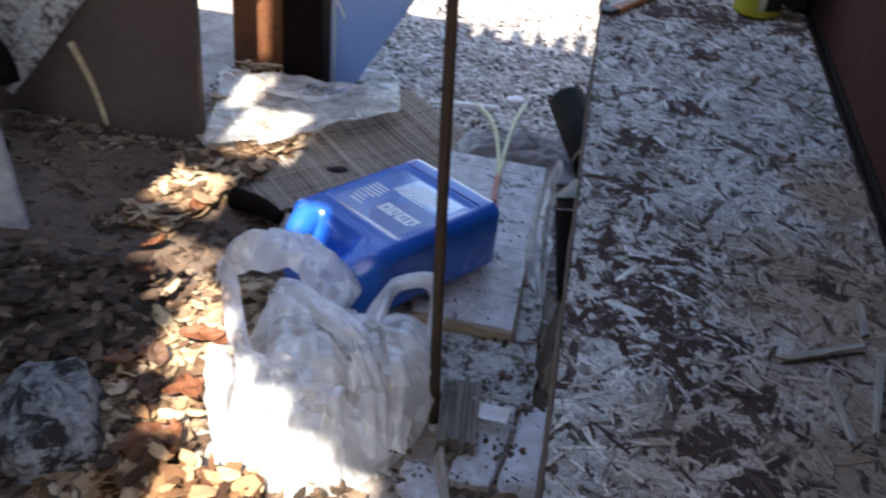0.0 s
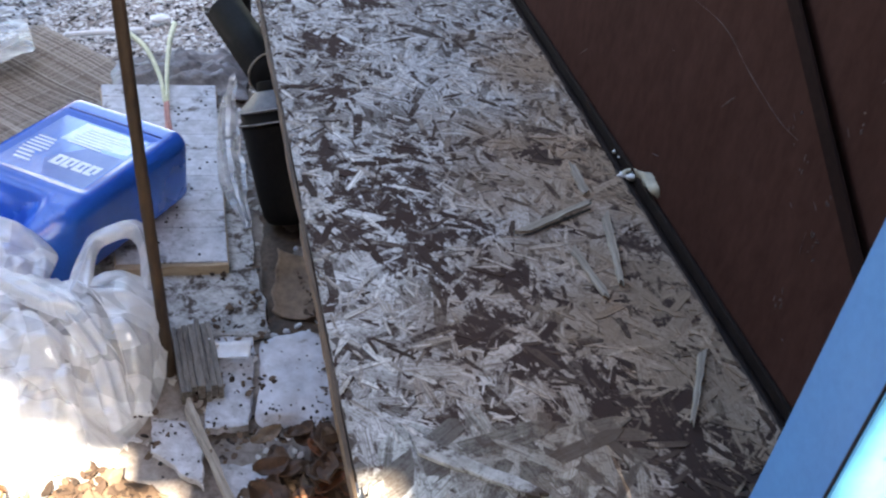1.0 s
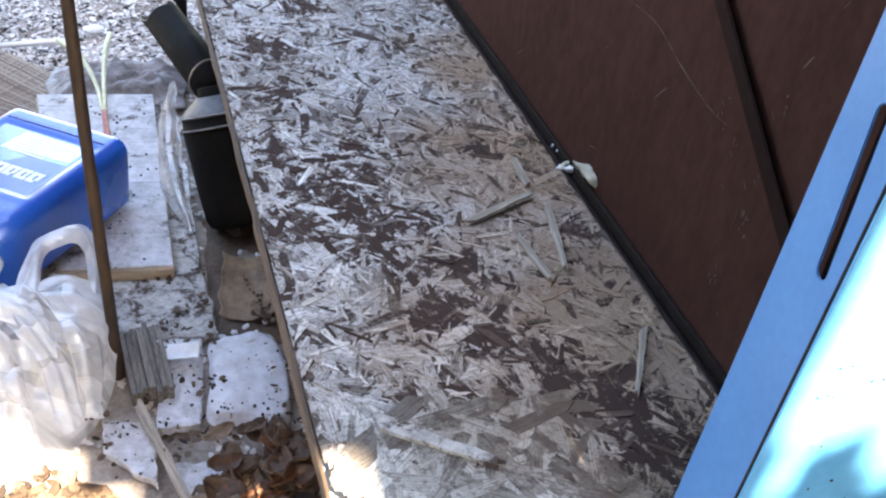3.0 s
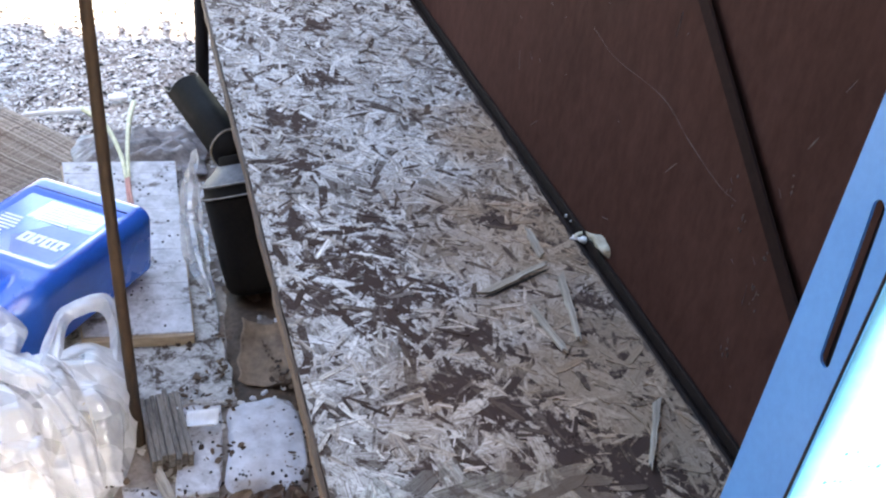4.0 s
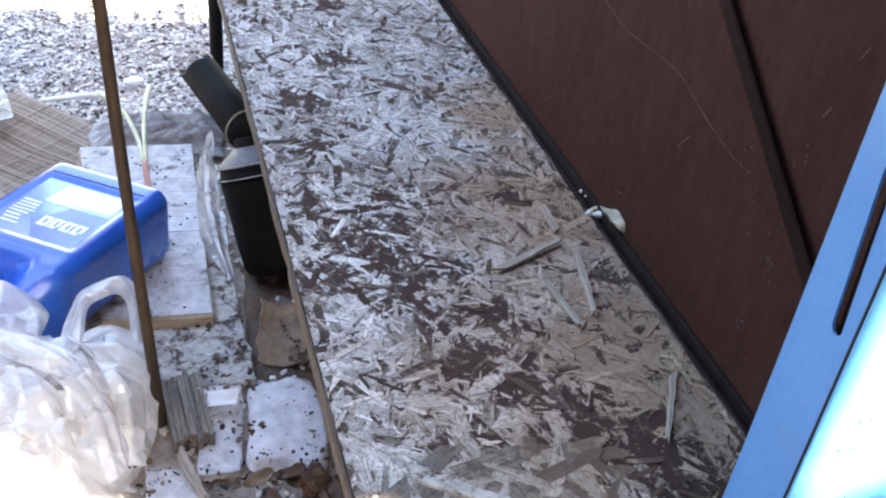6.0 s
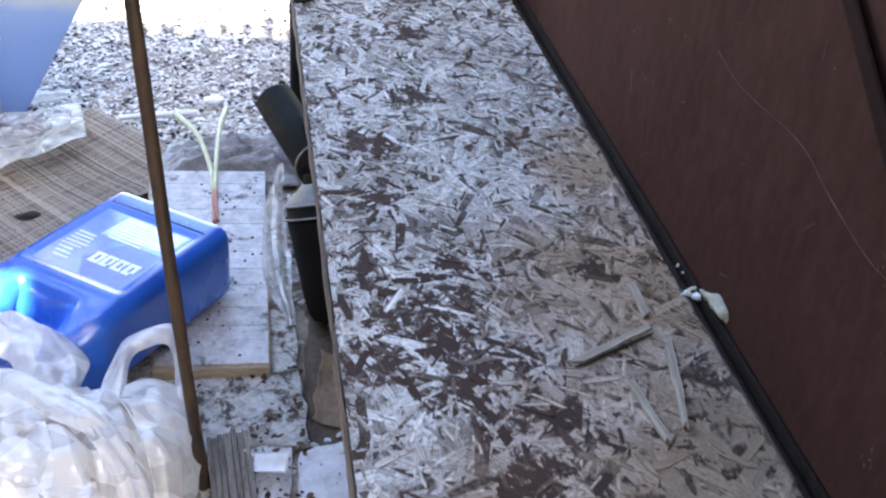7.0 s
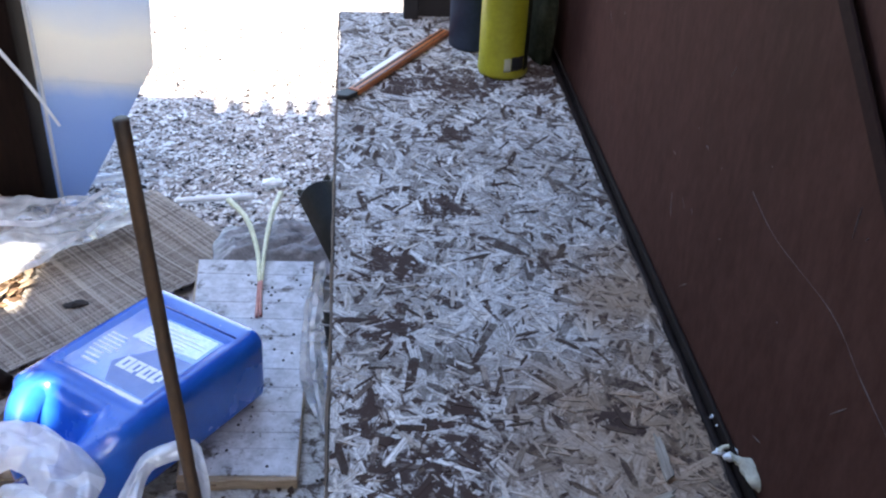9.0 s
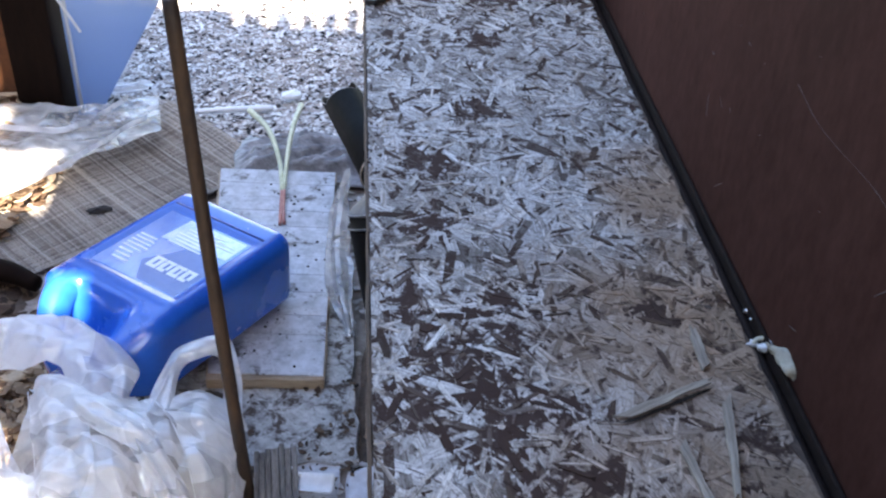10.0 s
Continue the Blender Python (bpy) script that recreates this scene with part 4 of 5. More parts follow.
def bag():
    b = root("plastic_bag", pose(-0.235, 1.065, 0.0), "crumpled thin white plastic carrier bag on the soil", "bag")
    org = Vector((0.235, -1.065, 0.0))

    def shift(pts):
        return [Vector(p) + org for p in pts]

    rim = shift([(-0.319, 1.158, 0.122), (-0.265, 1.142, 0.118), (-0.213, 1.151, 0.126), (-0.150, 1.158, 0.120), (-0.095, 1.161, 0.112), (-0.074, 1.112, 0.062), (-0.100, 1.045, 0.008), (-0.155, 0.965, 0.006),
                 (-0.225, 0.925, 0.006), (-0.292, 0.945, 0.006), (-0.345, 1.020, 0.008), (-0.392, 1.100, 0.014), (-0.345, 1.098, 0.066)])
    loop = curve_points(rim + rim[:1], 12)[:-1]
    top = Vector((-0.205, 1.058, 0.138)) + org

    def body(seed, swell, amp):
        """Film pulled from a soft crown to a folded hem, in slack planes with sharp creases between them."""
        def place(u, v):
            k = u * len(loop)
            a = loop[int(k) % len(loop)].lerp(loop[(int(k) + 1) % len(loop)], k - int(k))
            p = top.lerp(a, v)
            p.z = top.z + (a.z - top.z) * v ** 2.0 + swell * math.sin(math.pi * v)
            q = p + Vector((seed, seed * 0.4, 0)) + 0.004 * noise.noise_vector(p * 12)
            slack = crumple(Vector((q.x * 1.5 + q.y * 0.7, q.y * 0.7 - q.x * 0.3, q.z)), 7, amp) + amp * 0.30 * noise.noise(q * 9)
            long = 1 - 2.6 * abs(noise.noise(Vector((q.x * 15 + q.y * 9, (q.y * 15 - q.x * 9) * 0.22, seed))))
            out = Vector((p.x - top.x, p.y - top.y, 0.12)).normalized()
            p += out * (slack + 0.16 * amp * long) * (0.4 + 0.6 * math.sin(math.pi * min(1, v * 0.95)))
            p.z = max(p.z, 0.004)
            return p
        return place

    part("sack", sheet(280, 90, body(1.0, -0.012, 0.050)), M_BAG, b, "creased translucent body", smooth=True)

    # carrier handles lying over the jug's cap and standing by the rod
    lines = (
        ([(-0.400, 1.165, 0.120), (-0.402, 1.202, 0.145), (-0.356, 1.249, 0.166), (-0.276, 1.239, 0.167), (-0.207, 1.184, 0.155), (-0.210, 1.150, 0.130)],
         [(-0.372, 1.160, 0.118), (-0.374, 1.184, 0.132), (-0.330, 1.183, 0.150), (-0.292, 1.180, 0.156), (-0.272, 1.150, 0.140), (-0.250, 1.125, 0.126)], 0.030, 1.7, "wide crumpled bag handle"),
        ([(-0.402, 1.180, 0.128), (-0.384, 1.150, 0.112), (-0.352, 1.096, 0.074), (-0.300, 1.040, 0.052), (-0.275, 0.985, 0.030)],
         [(-0.374, 1.175, 0.128), (-0.362, 1.158, 0.116), (-0.322, 1.094, 0.088), (-0.282, 1.058, 0.082), (-0.245, 0.995, 0.060)], 0.012, 2.9, "narrow pulled leg of a bag handle"),
        ([(-0.192, 1.130, 0.124), (-0.189, 1.165, 0.128), (-0.171, 1.212, 0.148), (-0.140, 1.228, 0.156), (-0.110, 1.230, 0.155), (-0.092, 1.190, 0.130), (-0.086, 1.140, 0.095)],
         [(-0.160, 1.130, 0.124), (-0.163, 1.162, 0.122), (-0.158, 1.194, 0.139), (-0.140, 1.206, 0.145), (-0.119, 1.208, 0.144), (-0.110, 1.176, 0.124), (-0.110, 1.140, 0.110)], 0.012, 4.1, "stretched bag handle"),
        # slack membranes between the handles, the crown and the hem
        ([(-0.322, 1.158, 0.130), (-0.300, 1.100, 0.132), (-0.285, 1.050, 0.112), (-0.285, 0.990, 0.070)], [(-0.262, 1.140, 0.140), (-0.238, 1.098, 0.150), (-0.215, 1.045, 0.136), (-0.215, 0.985, 0.095)], 0.016, 7.3, "slack film membrane"),
        ([(-0.320, 1.160, 0.132), (-0.268, 1.112, 0.152), (-0.222, 1.082, 0.154), (-0.180, 1.070, 0.138)], [(-0.285, 1.168, 0.148), (-0.240, 1.130, 0.160), (-0.195, 1.104, 0.158), (-0.160, 1.088, 0.138)], 0.010, 7.9, "bright pulled fold"),
        ([(-0.262, 1.150, 0.132), (-0.225, 1.110, 0.140), (-0.192, 1.078, 0.136), (-0.160, 1.040, 0.104), (-0.140, 0.990, 0.040)], [(-0.205, 1.155, 0.138), (-0.180, 1.112, 0.148), (-0.155, 1.075, 0.136), (-0.128, 1.048, 0.104), (-0.112, 1.020, 0.040)], 0.014, 8.3, "slack film membrane"),
        ([(-0.188, 1.160, 0.128), (-0.160, 1.120, 0.140), (-0.138, 1.085, 0.128), (-0.122, 1.050, 0.086), (-0.118, 1.028, 0.030)], [(-0.098, 1.162, 0.118), (-0.092, 1.128, 0.112), (-0.090, 1.095, 0.090), (-0.092, 1.066, 0.056), (-0.098, 1.045, 0.016)], 0.014, 9.3, "slack film membrane"),
        ([(-0.345, 1.098, 0.078), (-0.320, 1.050, 0.074), (-0.310, 0.995, 0.052), (-0.300, 0.935, 0.010)], [(-0.285, 1.055, 0.112), (-0.262, 1.010, 0.110), (-0.240, 0.965, 0.075), (-0.220, 0.922, 0.010)], 0.020, 10.3, "slack film membrane"),
        ([(-0.250, 1.010, 0.112), (-0.230, 0.975, 0.085), (-0.215, 0.925, 0.012)], [(-0.175, 1.030, 0.112), (-0.165, 0.990, 0.074), (-0.155, 0.958, 0.010)], 0.018, 10.9, "slack film membrane"),
        ([(-0.400, 1.118, 0.030), (-0.370, 1.060, 0.036), (-0.338, 1.000, 0.030), (-0.305, 0.955, 0.008)], [(-0.352, 1.102, 0.078), (-0.336, 1.052, 0.078), (-0.318, 1.000, 0.062), (-0.298, 0.948, 0.012)], 0.016, 11.3, "slack film membrane"))
    for outer, inner, amp, seed, label in lines:
        p = part("carrier_handle" if "handle" in label else "membrane", band(shift(outer), shift(inner), seed, amp, 90, 24), M_BAG if "membrane" in label or seed < 2 else M_BAG_FOLD, b, label, smooth=True)
        # rolled bright edge
        if seed < 5:
            continue
        edge = [v + Vector((0, 0, 0.001)) for v in curve_points(shift(outer), 14)]
        part("rolled_edge", tube(edge, [0.0004 + 0.0012 * abs(noise.noise(v * 40)) for v in edge], 6), M_BAG_FOLD, p, smooth=True)
    part("wrapped_paper", sheet(40, 20, lambda u, v: Vector((0.100, 0.035, 0.028)) + Vector((0.040 * math.cos(2 * math.pi * u) * math.cos(1.5 * v), 0.030 * math.sin(2 * math.pi * u) * math.cos(1.5 * v), 0.066 * math.sin(1.5 * v))) * (1 + 0.25 * noise.noise(Vector((math.cos(6.28 * u) * 2, math.sin(6.28 * u) * 2, v * 4))))), M_PAPER, b, "cream paper lump inside", smooth=True)
    return b



bag()


def rod():
    r = root("steel_rod", pose(0, 0, 0), "thin rusty steel rod stuck upright in the soil", "rod")
    pts = curve_points([(-0.078, 1.118, -0.02), (-0.083, 1.108, 0.12), (-0.091, 1.098, 0.34), (-0.099, 1.083, 0.632)], 10)
    part("shaft", tube(pts, [0.0074 - 0.0010 * (i / (len(pts) - 1)) + 0.0004 * noise.noise(p * 60) for i, p in enumerate(pts)], 14), M_ROD, r, smooth=True)
    return r


rod()


def canister():
    low, rim = Vector((0.104, 1.415, 0.030)), Vector((-0.013, 1.677, 0.243))
    neck = low + Vector((-0.185, 0.460, 0.868)) * 0.192
    m = Matrix.Translation(low) @ (neck - low).to_track_quat("Z", "Y").to_matrix().to_4x4()
    c = root("black_canister", m, "black plastic canister with a grey lid and a spout pipe", "canister")
    part("body", lathe([(0.050, -0.006), (0.056, -0.002), (0.0600, 0.008), (0.0620, 0.040), (0.0645, 0.138), (0.0640, 0.141)], 40), M_BLACK, c, smooth=True)
    part("collar", lathe([(0.0640, 0.141), (0.0670, 0.142), (0.0675, 0.1445), (0.0660, 0.147), (0.0630, 0.148), (0.0620, 0.160)], 40), M_BLACK, c, "black collar", smooth=True)
    part("lid", lathe([(0.0630, 0.160), (0.0635, 0.163), (0.0610, 0.1655), (0.0540, 0.172), (0.0420, 0.181), (0.0340, 0.188)], 40), M_BLACK_CAP, c, "dusty grey lid", smooth=True)
    for z, r in ((0.1445, 0.0676), (0.1625, 0.0636)):
        part("ridge", tube([(r * math.cos(t), r * math.sin(t), z) for t in np.linspace(0, 2 * math.pi, 49)], 0.0012, 6, cap=False), M_RIDGE, c, "pale worn ridge", smooth=True)
    part("neck", lathe([(0.034, 0.176), (0.033, 0.184), (0.031, 0.200), (0.028, 0.202)], 32), M_BLACK, c, smooth=True)
    inv = m.inverted()
    a, b = inv @ (neck + (neck - low).normalized() * -0.004), inv @ rim
    d = b - a
    pm = Matrix.Translation(a) @ d.to_track_quat("Z", "Y").to_matrix().to_4x4()
    ln = d.length
    part("spout", lathe([(0.0300, 0.0), (0.0298, 0.04), (0.0292, ln), (0.0270, ln), (0.0262, ln - 0.004), (0.0262, ln - 0.095)], 36), M_BLACK, c, "black open pipe", smooth=True).matrix_local = pm
    sp = [o for o in c.children if o.name.startswith("spout")][0]
    nrm = (pm.to_3x3().inverted() @ (m.to_3x3().inverted() @ Vector((-0.45, 0.15, 0.88)))).normalized()

    def cut(x, y):
        return max(-0.022, min(0.022, -(nrm.x * x + nrm.y * y) / max(nrm.z, 0.35)))
    for v in sp.data.vertices:
        if v.co.z > ln - 0.006:
            v.co.z += cut(v.co.x, v.co.y)
    part("rim_edge", tube([(0.0282 * math.cos(t), 0.0282 * math.sin(t), ln + cut(0.0282 * math.cos(t), 0.0282 * math.sin(t))) for t in np.linspace(0, 2 * math.pi, 41)], 0.0012, 6, cap=False), M_BLACK_CAP, c, "dusty pipe rim", smooth=True).matrix_local = pm
    part("string", tube([(0.0308 * math.cos(t), 0.0308 * math.sin(t), 0.036 + 0.006 * math.sin(t)) for t in np.linspace(0, 2 * math.pi, 41)], 0.0015, 6, cap=False), M_SPLINT, c, "pale string tied round the pipe", smooth=True).matrix_local = pm
    return c


canister()


def scrap_strip():
    """Torn grey plastic beside the canister."""
    o = part("plastic_scrap", ribbon([(0.004, 1.60, 0.16), (-0.006, 1.55, 0.12), (-0.002, 1.47, 0.07), (0.022, 1.38, 0.03)], [0.012, 0.035, 0.045, 0.012], (0.8, 0.1, 0.6)), M_CLING)
    return tagged(solid(o, 0.0008), "torn clear plastic scrap beside the canister", "scrap")


scrap_strip()


def wood_stub():
    s = root("wood_stub", pose(-0.049, 1.115, 0.021, 0, 0, 8), "weathered split wood stub with loose grain", "wood")
    rnd = random.Random(31)
    x = -0.023
    while x < 0.022:
        w = rnd.uniform(0.006, 0.012)
        part("splinter", box(x, x + w - 0.0003, -0.060 + rnd.uniform(-0.008, 0.008), 0.054 + rnd.uniform(-0.012, 0.008), 0.0, 0.020 + rnd.uniform(-0.003, 0.003), 0.0010, 1), M_GREYWOOD, s)
        x += w
    return s


wood_stub()


def chip():
    c = root("white_chip", pose(-0.004, 1.117, 0.030, 4, -6, -18), "curled white plastic chip on dirty boards", "chip")
    o = part("sheet", sheet(12, 6, lambda u, v: ((u - 0.5) * 0.045, (v - 0.5) * 0.026, 0.004 + 0.010 * (2 * v - 1) ** 2 * (0.4 + u))), M_WHITE, c, smooth=True)
    solid(o, 0.0012)
    part("tail", tube(curve_points([(-0.02, 0.009, 0.008), (-0.034, 0.013, 0.012), (-0.044, 0.010, 0.006)], 6), 0.0022, 8), M_WHITE, c, smooth=True)
    return c


chip()


def lump(name, m, sx, sy, sz, material, label, category, amp=0.12, freq=2.2, seed=0, flat=0.25, specks=0, square=0.75):
    bm = bmesh.new()
    bmesh.ops.create_icosphere(bm, subdivisions=4, radius=1)
    off = Vector((seed * 3.7, seed * 1.3, seed * 0.9))
    for v in bm.verts:
        n = noise.noise(v.co * freq + off) * amp + noise.noise(v.co * freq * 3 + off) * amp * 0.4 + noise.noise(v.co * freq * 8 + off) * amp * 0.12
        p = v.co * (1 + n)
        p.x, p.y = math.copysign(abs(p.x) ** square, p.x), math.copysign(abs(p.y) ** square, p.y)
        v.co = Vector((p.x * sx, p.y * sy, max(p.z, -flat) * sz + flat * sz))
    if not specks:
        ob = part(name, bm, material, smooth=True)
        ob.matrix_world = m
        return tagged(ob, label, category)
    e = root(name, m, label, category)
    o = part("body", bm, material, e, smooth=True)
    rnd = random.Random(seed)
    tops = [v.co.copy() for v in o.data.vertices if v.co.z > sz * 0.8]
    for k in range(specks):
        p = rnd.choice(tops)
        r = rnd.uniform(0.0008, 0.0024)
        part("speck", lathe([(r, -0.001), (r * 0.6, 0.0012)], 6), M_SPECK, e).matrix_local = Matrix.Translation(p)
    return e


def broken_board(outline, z0, z1, seed, label, dirt=16):
    rnd = random.Random(seed)
    out = []
    for a, b in zip(outline, outline[1:] + outline[:1]):
        out += jagged(a, b, 7, 0.0025, rnd)
    t = root("broken_board", pose(0, 0, 0), label, "board")
    o = part("face", slab(out, z0, z1, 0.001), M_SOIL_WHITE, t)
    xs, ys = [q[0] for q in outline], [q[1] for q in outline]
    for k in range(dirt):
        r = rnd.uniform(0.0010, 0.0030)
        x, y = np.interp(rnd.random(), [0, 1], [min(xs) + 0.012, max(xs) - 0.012]), np.interp(rnd.random(), [0, 1], [min(ys) + 0.015, max(ys) - 0.015])
        part("speck", lathe([(r, -0.001), (r * 0.7, 0.0012)], 6), M_SPECK, t).matrix_local = pose(x, y, z1, 0, 0, 0)
    return t


def pad(outline, z0, h, seed, material, specks=0, name="foam_slab", label="", category="foam", rough=0.004):
    """A slab with rounded, crumbling edges and an uneven top."""
    rnd = random.Random(seed)
    loop = curve_points([(x, y, 0) for x, y in outline] + [(*outline[0], 0)], 9)[:-1]
    c = sum(loop, Vector()) / len(loop)
    t = root(name, pose(c.x, c.y, 0), label, category)

    def place(u, v):
        k = u * len(loop)
        a = loop[int(k) % len(loop)].lerp(loop[(int(k) + 1) % len(loop)], k - int(k)) - c
        r = min(1.0, v * 1.18)
        p = a * r * (1 + 0.035 * noise.noise(Vector((a.x * 60, a.y * 60, seed))))
        q = p + c
        fall = 1.0 if v < 0.85 else 0.0
        z = h * (1 - 0.30 * r ** 12) * fall + rough * noise.noise(q * 26 + Vector((seed, 0, 0))) * fall + 0.4 * rough * noise.noise(q * 80) * fall
        return Vector((p.x, p.y, z0 + z))
    part("body", sheet(90, 20, place), material, t, smooth=True)
    for k in range(specks):
        a = loop[rnd.randrange(len(loop))] - c
        p = a * rnd.uniform(0.1, 0.9) ** 0.6
        r = rnd.uniform(0.0008, 0.0026)
        part("speck", lathe([(r, -0.002), (r * 0.7, 0.0010)], 6), M_SPECK, t).matrix_local = pose(p.x, p.y, z0 + h * 0.98, 0, 0, 0)
    return t


pad([(0.030, 1.152), (0.060, 1.160), (0.094, 1.166), (0.118, 1.150), (0.126, 1.090), (0.124, 1.030), (0.106, 0.998), (0.070, 1.012), (0.024, 1.022), (0.030, 1.090)], 0.008, 0.020, 51, M_FOAM, 34, label="dirty white foam slab with black specks")
broken_board([(-0.034, 1.165), (-0.036, 1.006), (0.014, 1.010), (0.020, 1.090), (0.026, 1.170)], 0.010, 0.022, 52, "small dirty white broken board on the soil", 14)
broken_board([(-0.098, 1.035), (-0.095, 0.982), (-0.036, 0.926), (-0.040, 1.018)], 0.008, 0.018, 53, "pale flat chip of board half in dirt", 8)
broken_board([(-0.024, 0.960), (0.020, 0.860), (0.070, 0.868), (0.045, 0.955)], 0.006, 0.014, 54, "dirty white scrap of board under dead leaves", 8)


def curled_sheet():
    """Brown bark-like leaf curling up in the hollow below the canister."""
    def place(u, v):
        x, y = 0.048 + 0.078 * u + 0.012 * v, 1.205 + 0.098 * v - 0.018 * u
        return Vector((x + 0.006 * noise.noise(Vector((v * 4, u, 0))), y, 0.016 + 0.034 * (u - 0.35) ** 2 * 2 + 0.030 * v * v + 0.006 * noise.noise(Vector((u * 3, v * 3, 1)))))
    o = part("curled_bark", sheet(26, 26, place), M_BARK, smooth=True)
    return tagged(solid(o, 0.0012), "curled piece of tan bark in a dark hollow", "bark")


curled_sheet()


def foam_finger():
    f = root("foam_chunk", pose(0.390, 0.955, TOP), "pale chunk of hardened foam at the bench edge", "foam")
    bm = bmesh.new()
    bmesh.ops.create_icosphere(bm, subdivisions=4, radius=1.0)
    for v in bm.verts:
        q = v.co.copy()
        u = 0.5 + 0.5 * q.x
        # broken wedge: thin at one end, blunt and faceted at the other
        wide = 0.0036 + 0.0120 * min(1.0, u * 1.25) ** 0.8
        if u > 0.5:
            wide *= max(0.35, math.sqrt(max(0.0, 1 - q.x * q.x))) ** -0.6
        p = Vector((0.034 * q.x, wide * q.y * 1.15, 0.7 * wide * q.z))
        d = noise.voronoi(p * 75)[0]
        p += q * (0.0045 * (min(d[1] - d[0], 0.6) - 0.3)) + 0.0022 * noise.noise_vector(p * 160) + 0.0012 * noise.noise_vector(p * 420)
        v.co = Vector((0.019, -0.015, 0.0165)) + Matrix.Rotation(math.radians(-36), 3, "Z") @ (Matrix.Rotation(math.radians(-20), 3, "Y").inverted() @ p)
    part("body", bm, M_CHUNK, f, smooth=True)
    for k, (x, y, z, r) in enumerate(((0.004, 0.022, 0.006, 0.0042), (0.009, 0.026, 0.007, 0.0034), (-0.004, 0.030, 0.003, 0.003), (0.013, 0.019, 0.006, 0.0034), (0.006, 0.062, 0.004, 0.003), (0.003, 0.074, 0.003, 0.0024))):
        bm = bmesh.new()
        bmesh.ops.create_icosphere(bm, subdivisions=2, radius=r)
        for v in bm.verts:
            v.co = Vector((v.co.x * 1.5, v.co.y, v.co.z * 0.7)) * (1 + 0.9 * noise.noise(v.co * 420 + Vector((k, 0, 0))))
        part("crumb", bm, M_WHITE, f, "white foam crumb", smooth=True).matrix_local = pose(x, y, z)
    return f


foam_finger()


for k, (x, y) in enumerate(((0.066, 1.175), (0.082, 1.185), (0.094, 1.170), (0.108, 1.192), (0.050, 1.168), (0.018, 1.425), (0.088, 1.345), (0.112, 1.335))):
    lump("white_pebble", pose(x, y, 0.014 if y < 1.3 else 0.018, 0, 0, 40 * k), 0.0042 + 0.001 * (k % 3), 0.0028, 0.003, M_WHITE, "small white pebble on dark soil", "pebble", 0.5, 2.6, 60 + k)


def curl_bit():
    pts = curve_points([(0.386, 0.984, TOP + 0.003), (0.390, 0.988, TOP + 0.005), (0.396, 0.987, TOP + 0.007), (0.400, 0.983, TOP + 0.005)], 6)
    return tagged(part("white_curl", tube(pts, 0.0022, 8), M_CHUNK, smooth=True), "small white curl of plastic on the bench edge", "scrap")


curl_bit()


def stick(name, a, b, r0, r1, material, label, bend=0.003, category="stick"):
    a, b = Vector(a), Vector(b)
    mid = (a + b) / 2 + Vector((bend, bend * 0.5, bend))
    pts = curve_points([a, mid, b], 8)
    rs = [r0 + (r1 - r0) * i / (len(pts) - 1) for i in range(len(pts))]
    return tagged(part(name, tube(pts, rs, 7), material, smooth=True), label, category)


Z = TOP + 0.003


def splint(a, b, w, material, label, thick=0.003, tilt=0.0, seed=0):
    """A flat split strip of wood with ragged ends and torn fibres."""
    rnd = random.Random(seed)
    a, b = Vector(a), Vector(b)
    l = (b - a).length
    up = jagged((-l / 2, w / 2), (l / 2, w * 0.3), 8, w * 0.10, rnd)
    end = [(l / 2 + 0.004, w * 0.1), (l / 2 - 0.003, -w * 0.1)]
    low = jagged((l / 2, -w * 0.35), (-l / 2, -w / 2), 8, w * 0.10, rnd)
    o = part("wood_splinter", slab((up + end + low)[::-1], 0.0, thick, 0.0004), material)
    d = b - a
    o.matrix_world = pose(*((a + b) / 2), tilt, 0, 0) @ Matrix.Rotation(math.atan2(d.y, d.x), 4, "Z") @ Matrix.Rotation(-math.asin(d.z / l), 4, "Y")
    return tagged(o, label, "splinter")


splint((0.254, 0.890, Z - 0.001), (0.336, 0.934, Z + 0.003), 0.009, M_SPLINT, "flat pale wood splinter on the bench board", 0.003, 0, 1)
# shadow line under the splinter above, made as a thin dark strip
splint((0.258, 0.8865, Z - 0.001), (0.336, 0.9285, Z - 0.0006), 0.004, M_SPECK, "dark thin strip for the shade under the pale splinter", 0.001, 0, 2)
splint((0.347, 0.922, Z), (0.331, 0.815, Z + 0.001), 0.008, M_SPLINT, "pale wood splinter on the bench board", 0.004, 0, 3)
splint((0.300, 0.872, Z - 0.001), (0.312, 0.800, Z + 0.001), 0.009, M_SPLINT, "pale wood splinter on the bench board", 0.003, 0, 4)
splint((0.339, 0.950, Z - 0.001), (0.335, 0.998, Z + 0.003), 0.009, M_SPLINT, "pale wood splinter on the bench board", 0.003, 0, 5)
splint((0.118, 0.655, Z - 0.001), (0.205, 0.600, Z), 0.014, M_SOIL_PALE, "broad pale splinter on the bench board", 0.004, 0, 6)
splint((0.375, 0.735, Z - 0.001), (0.335, 0.655, Z), 0.007, M_SPLINT, "pale wood splinter on the bench board", 0.003, 0, 7)
splint((-0.062, 1.055, 0.030), (0.010, 0.850, 0.024), 0.014, M_SPLINT, "long pale wood splinter lying in dirt", 0.004, 0, 9)
stick("straw", (-0.908, 1.692, 0.168), (-0.846, 1.682, 0.016), 0.007, 0.005, M_STRAW, "pale stick leaning on the brown panel", 0.004)
stick("white_stick", (-0.300, 2.000, 0.022), (-0.160, 2.020, 0.024), 0.0050, 0.0070, M_WHITE, "short white stick on the litter", 0.001)
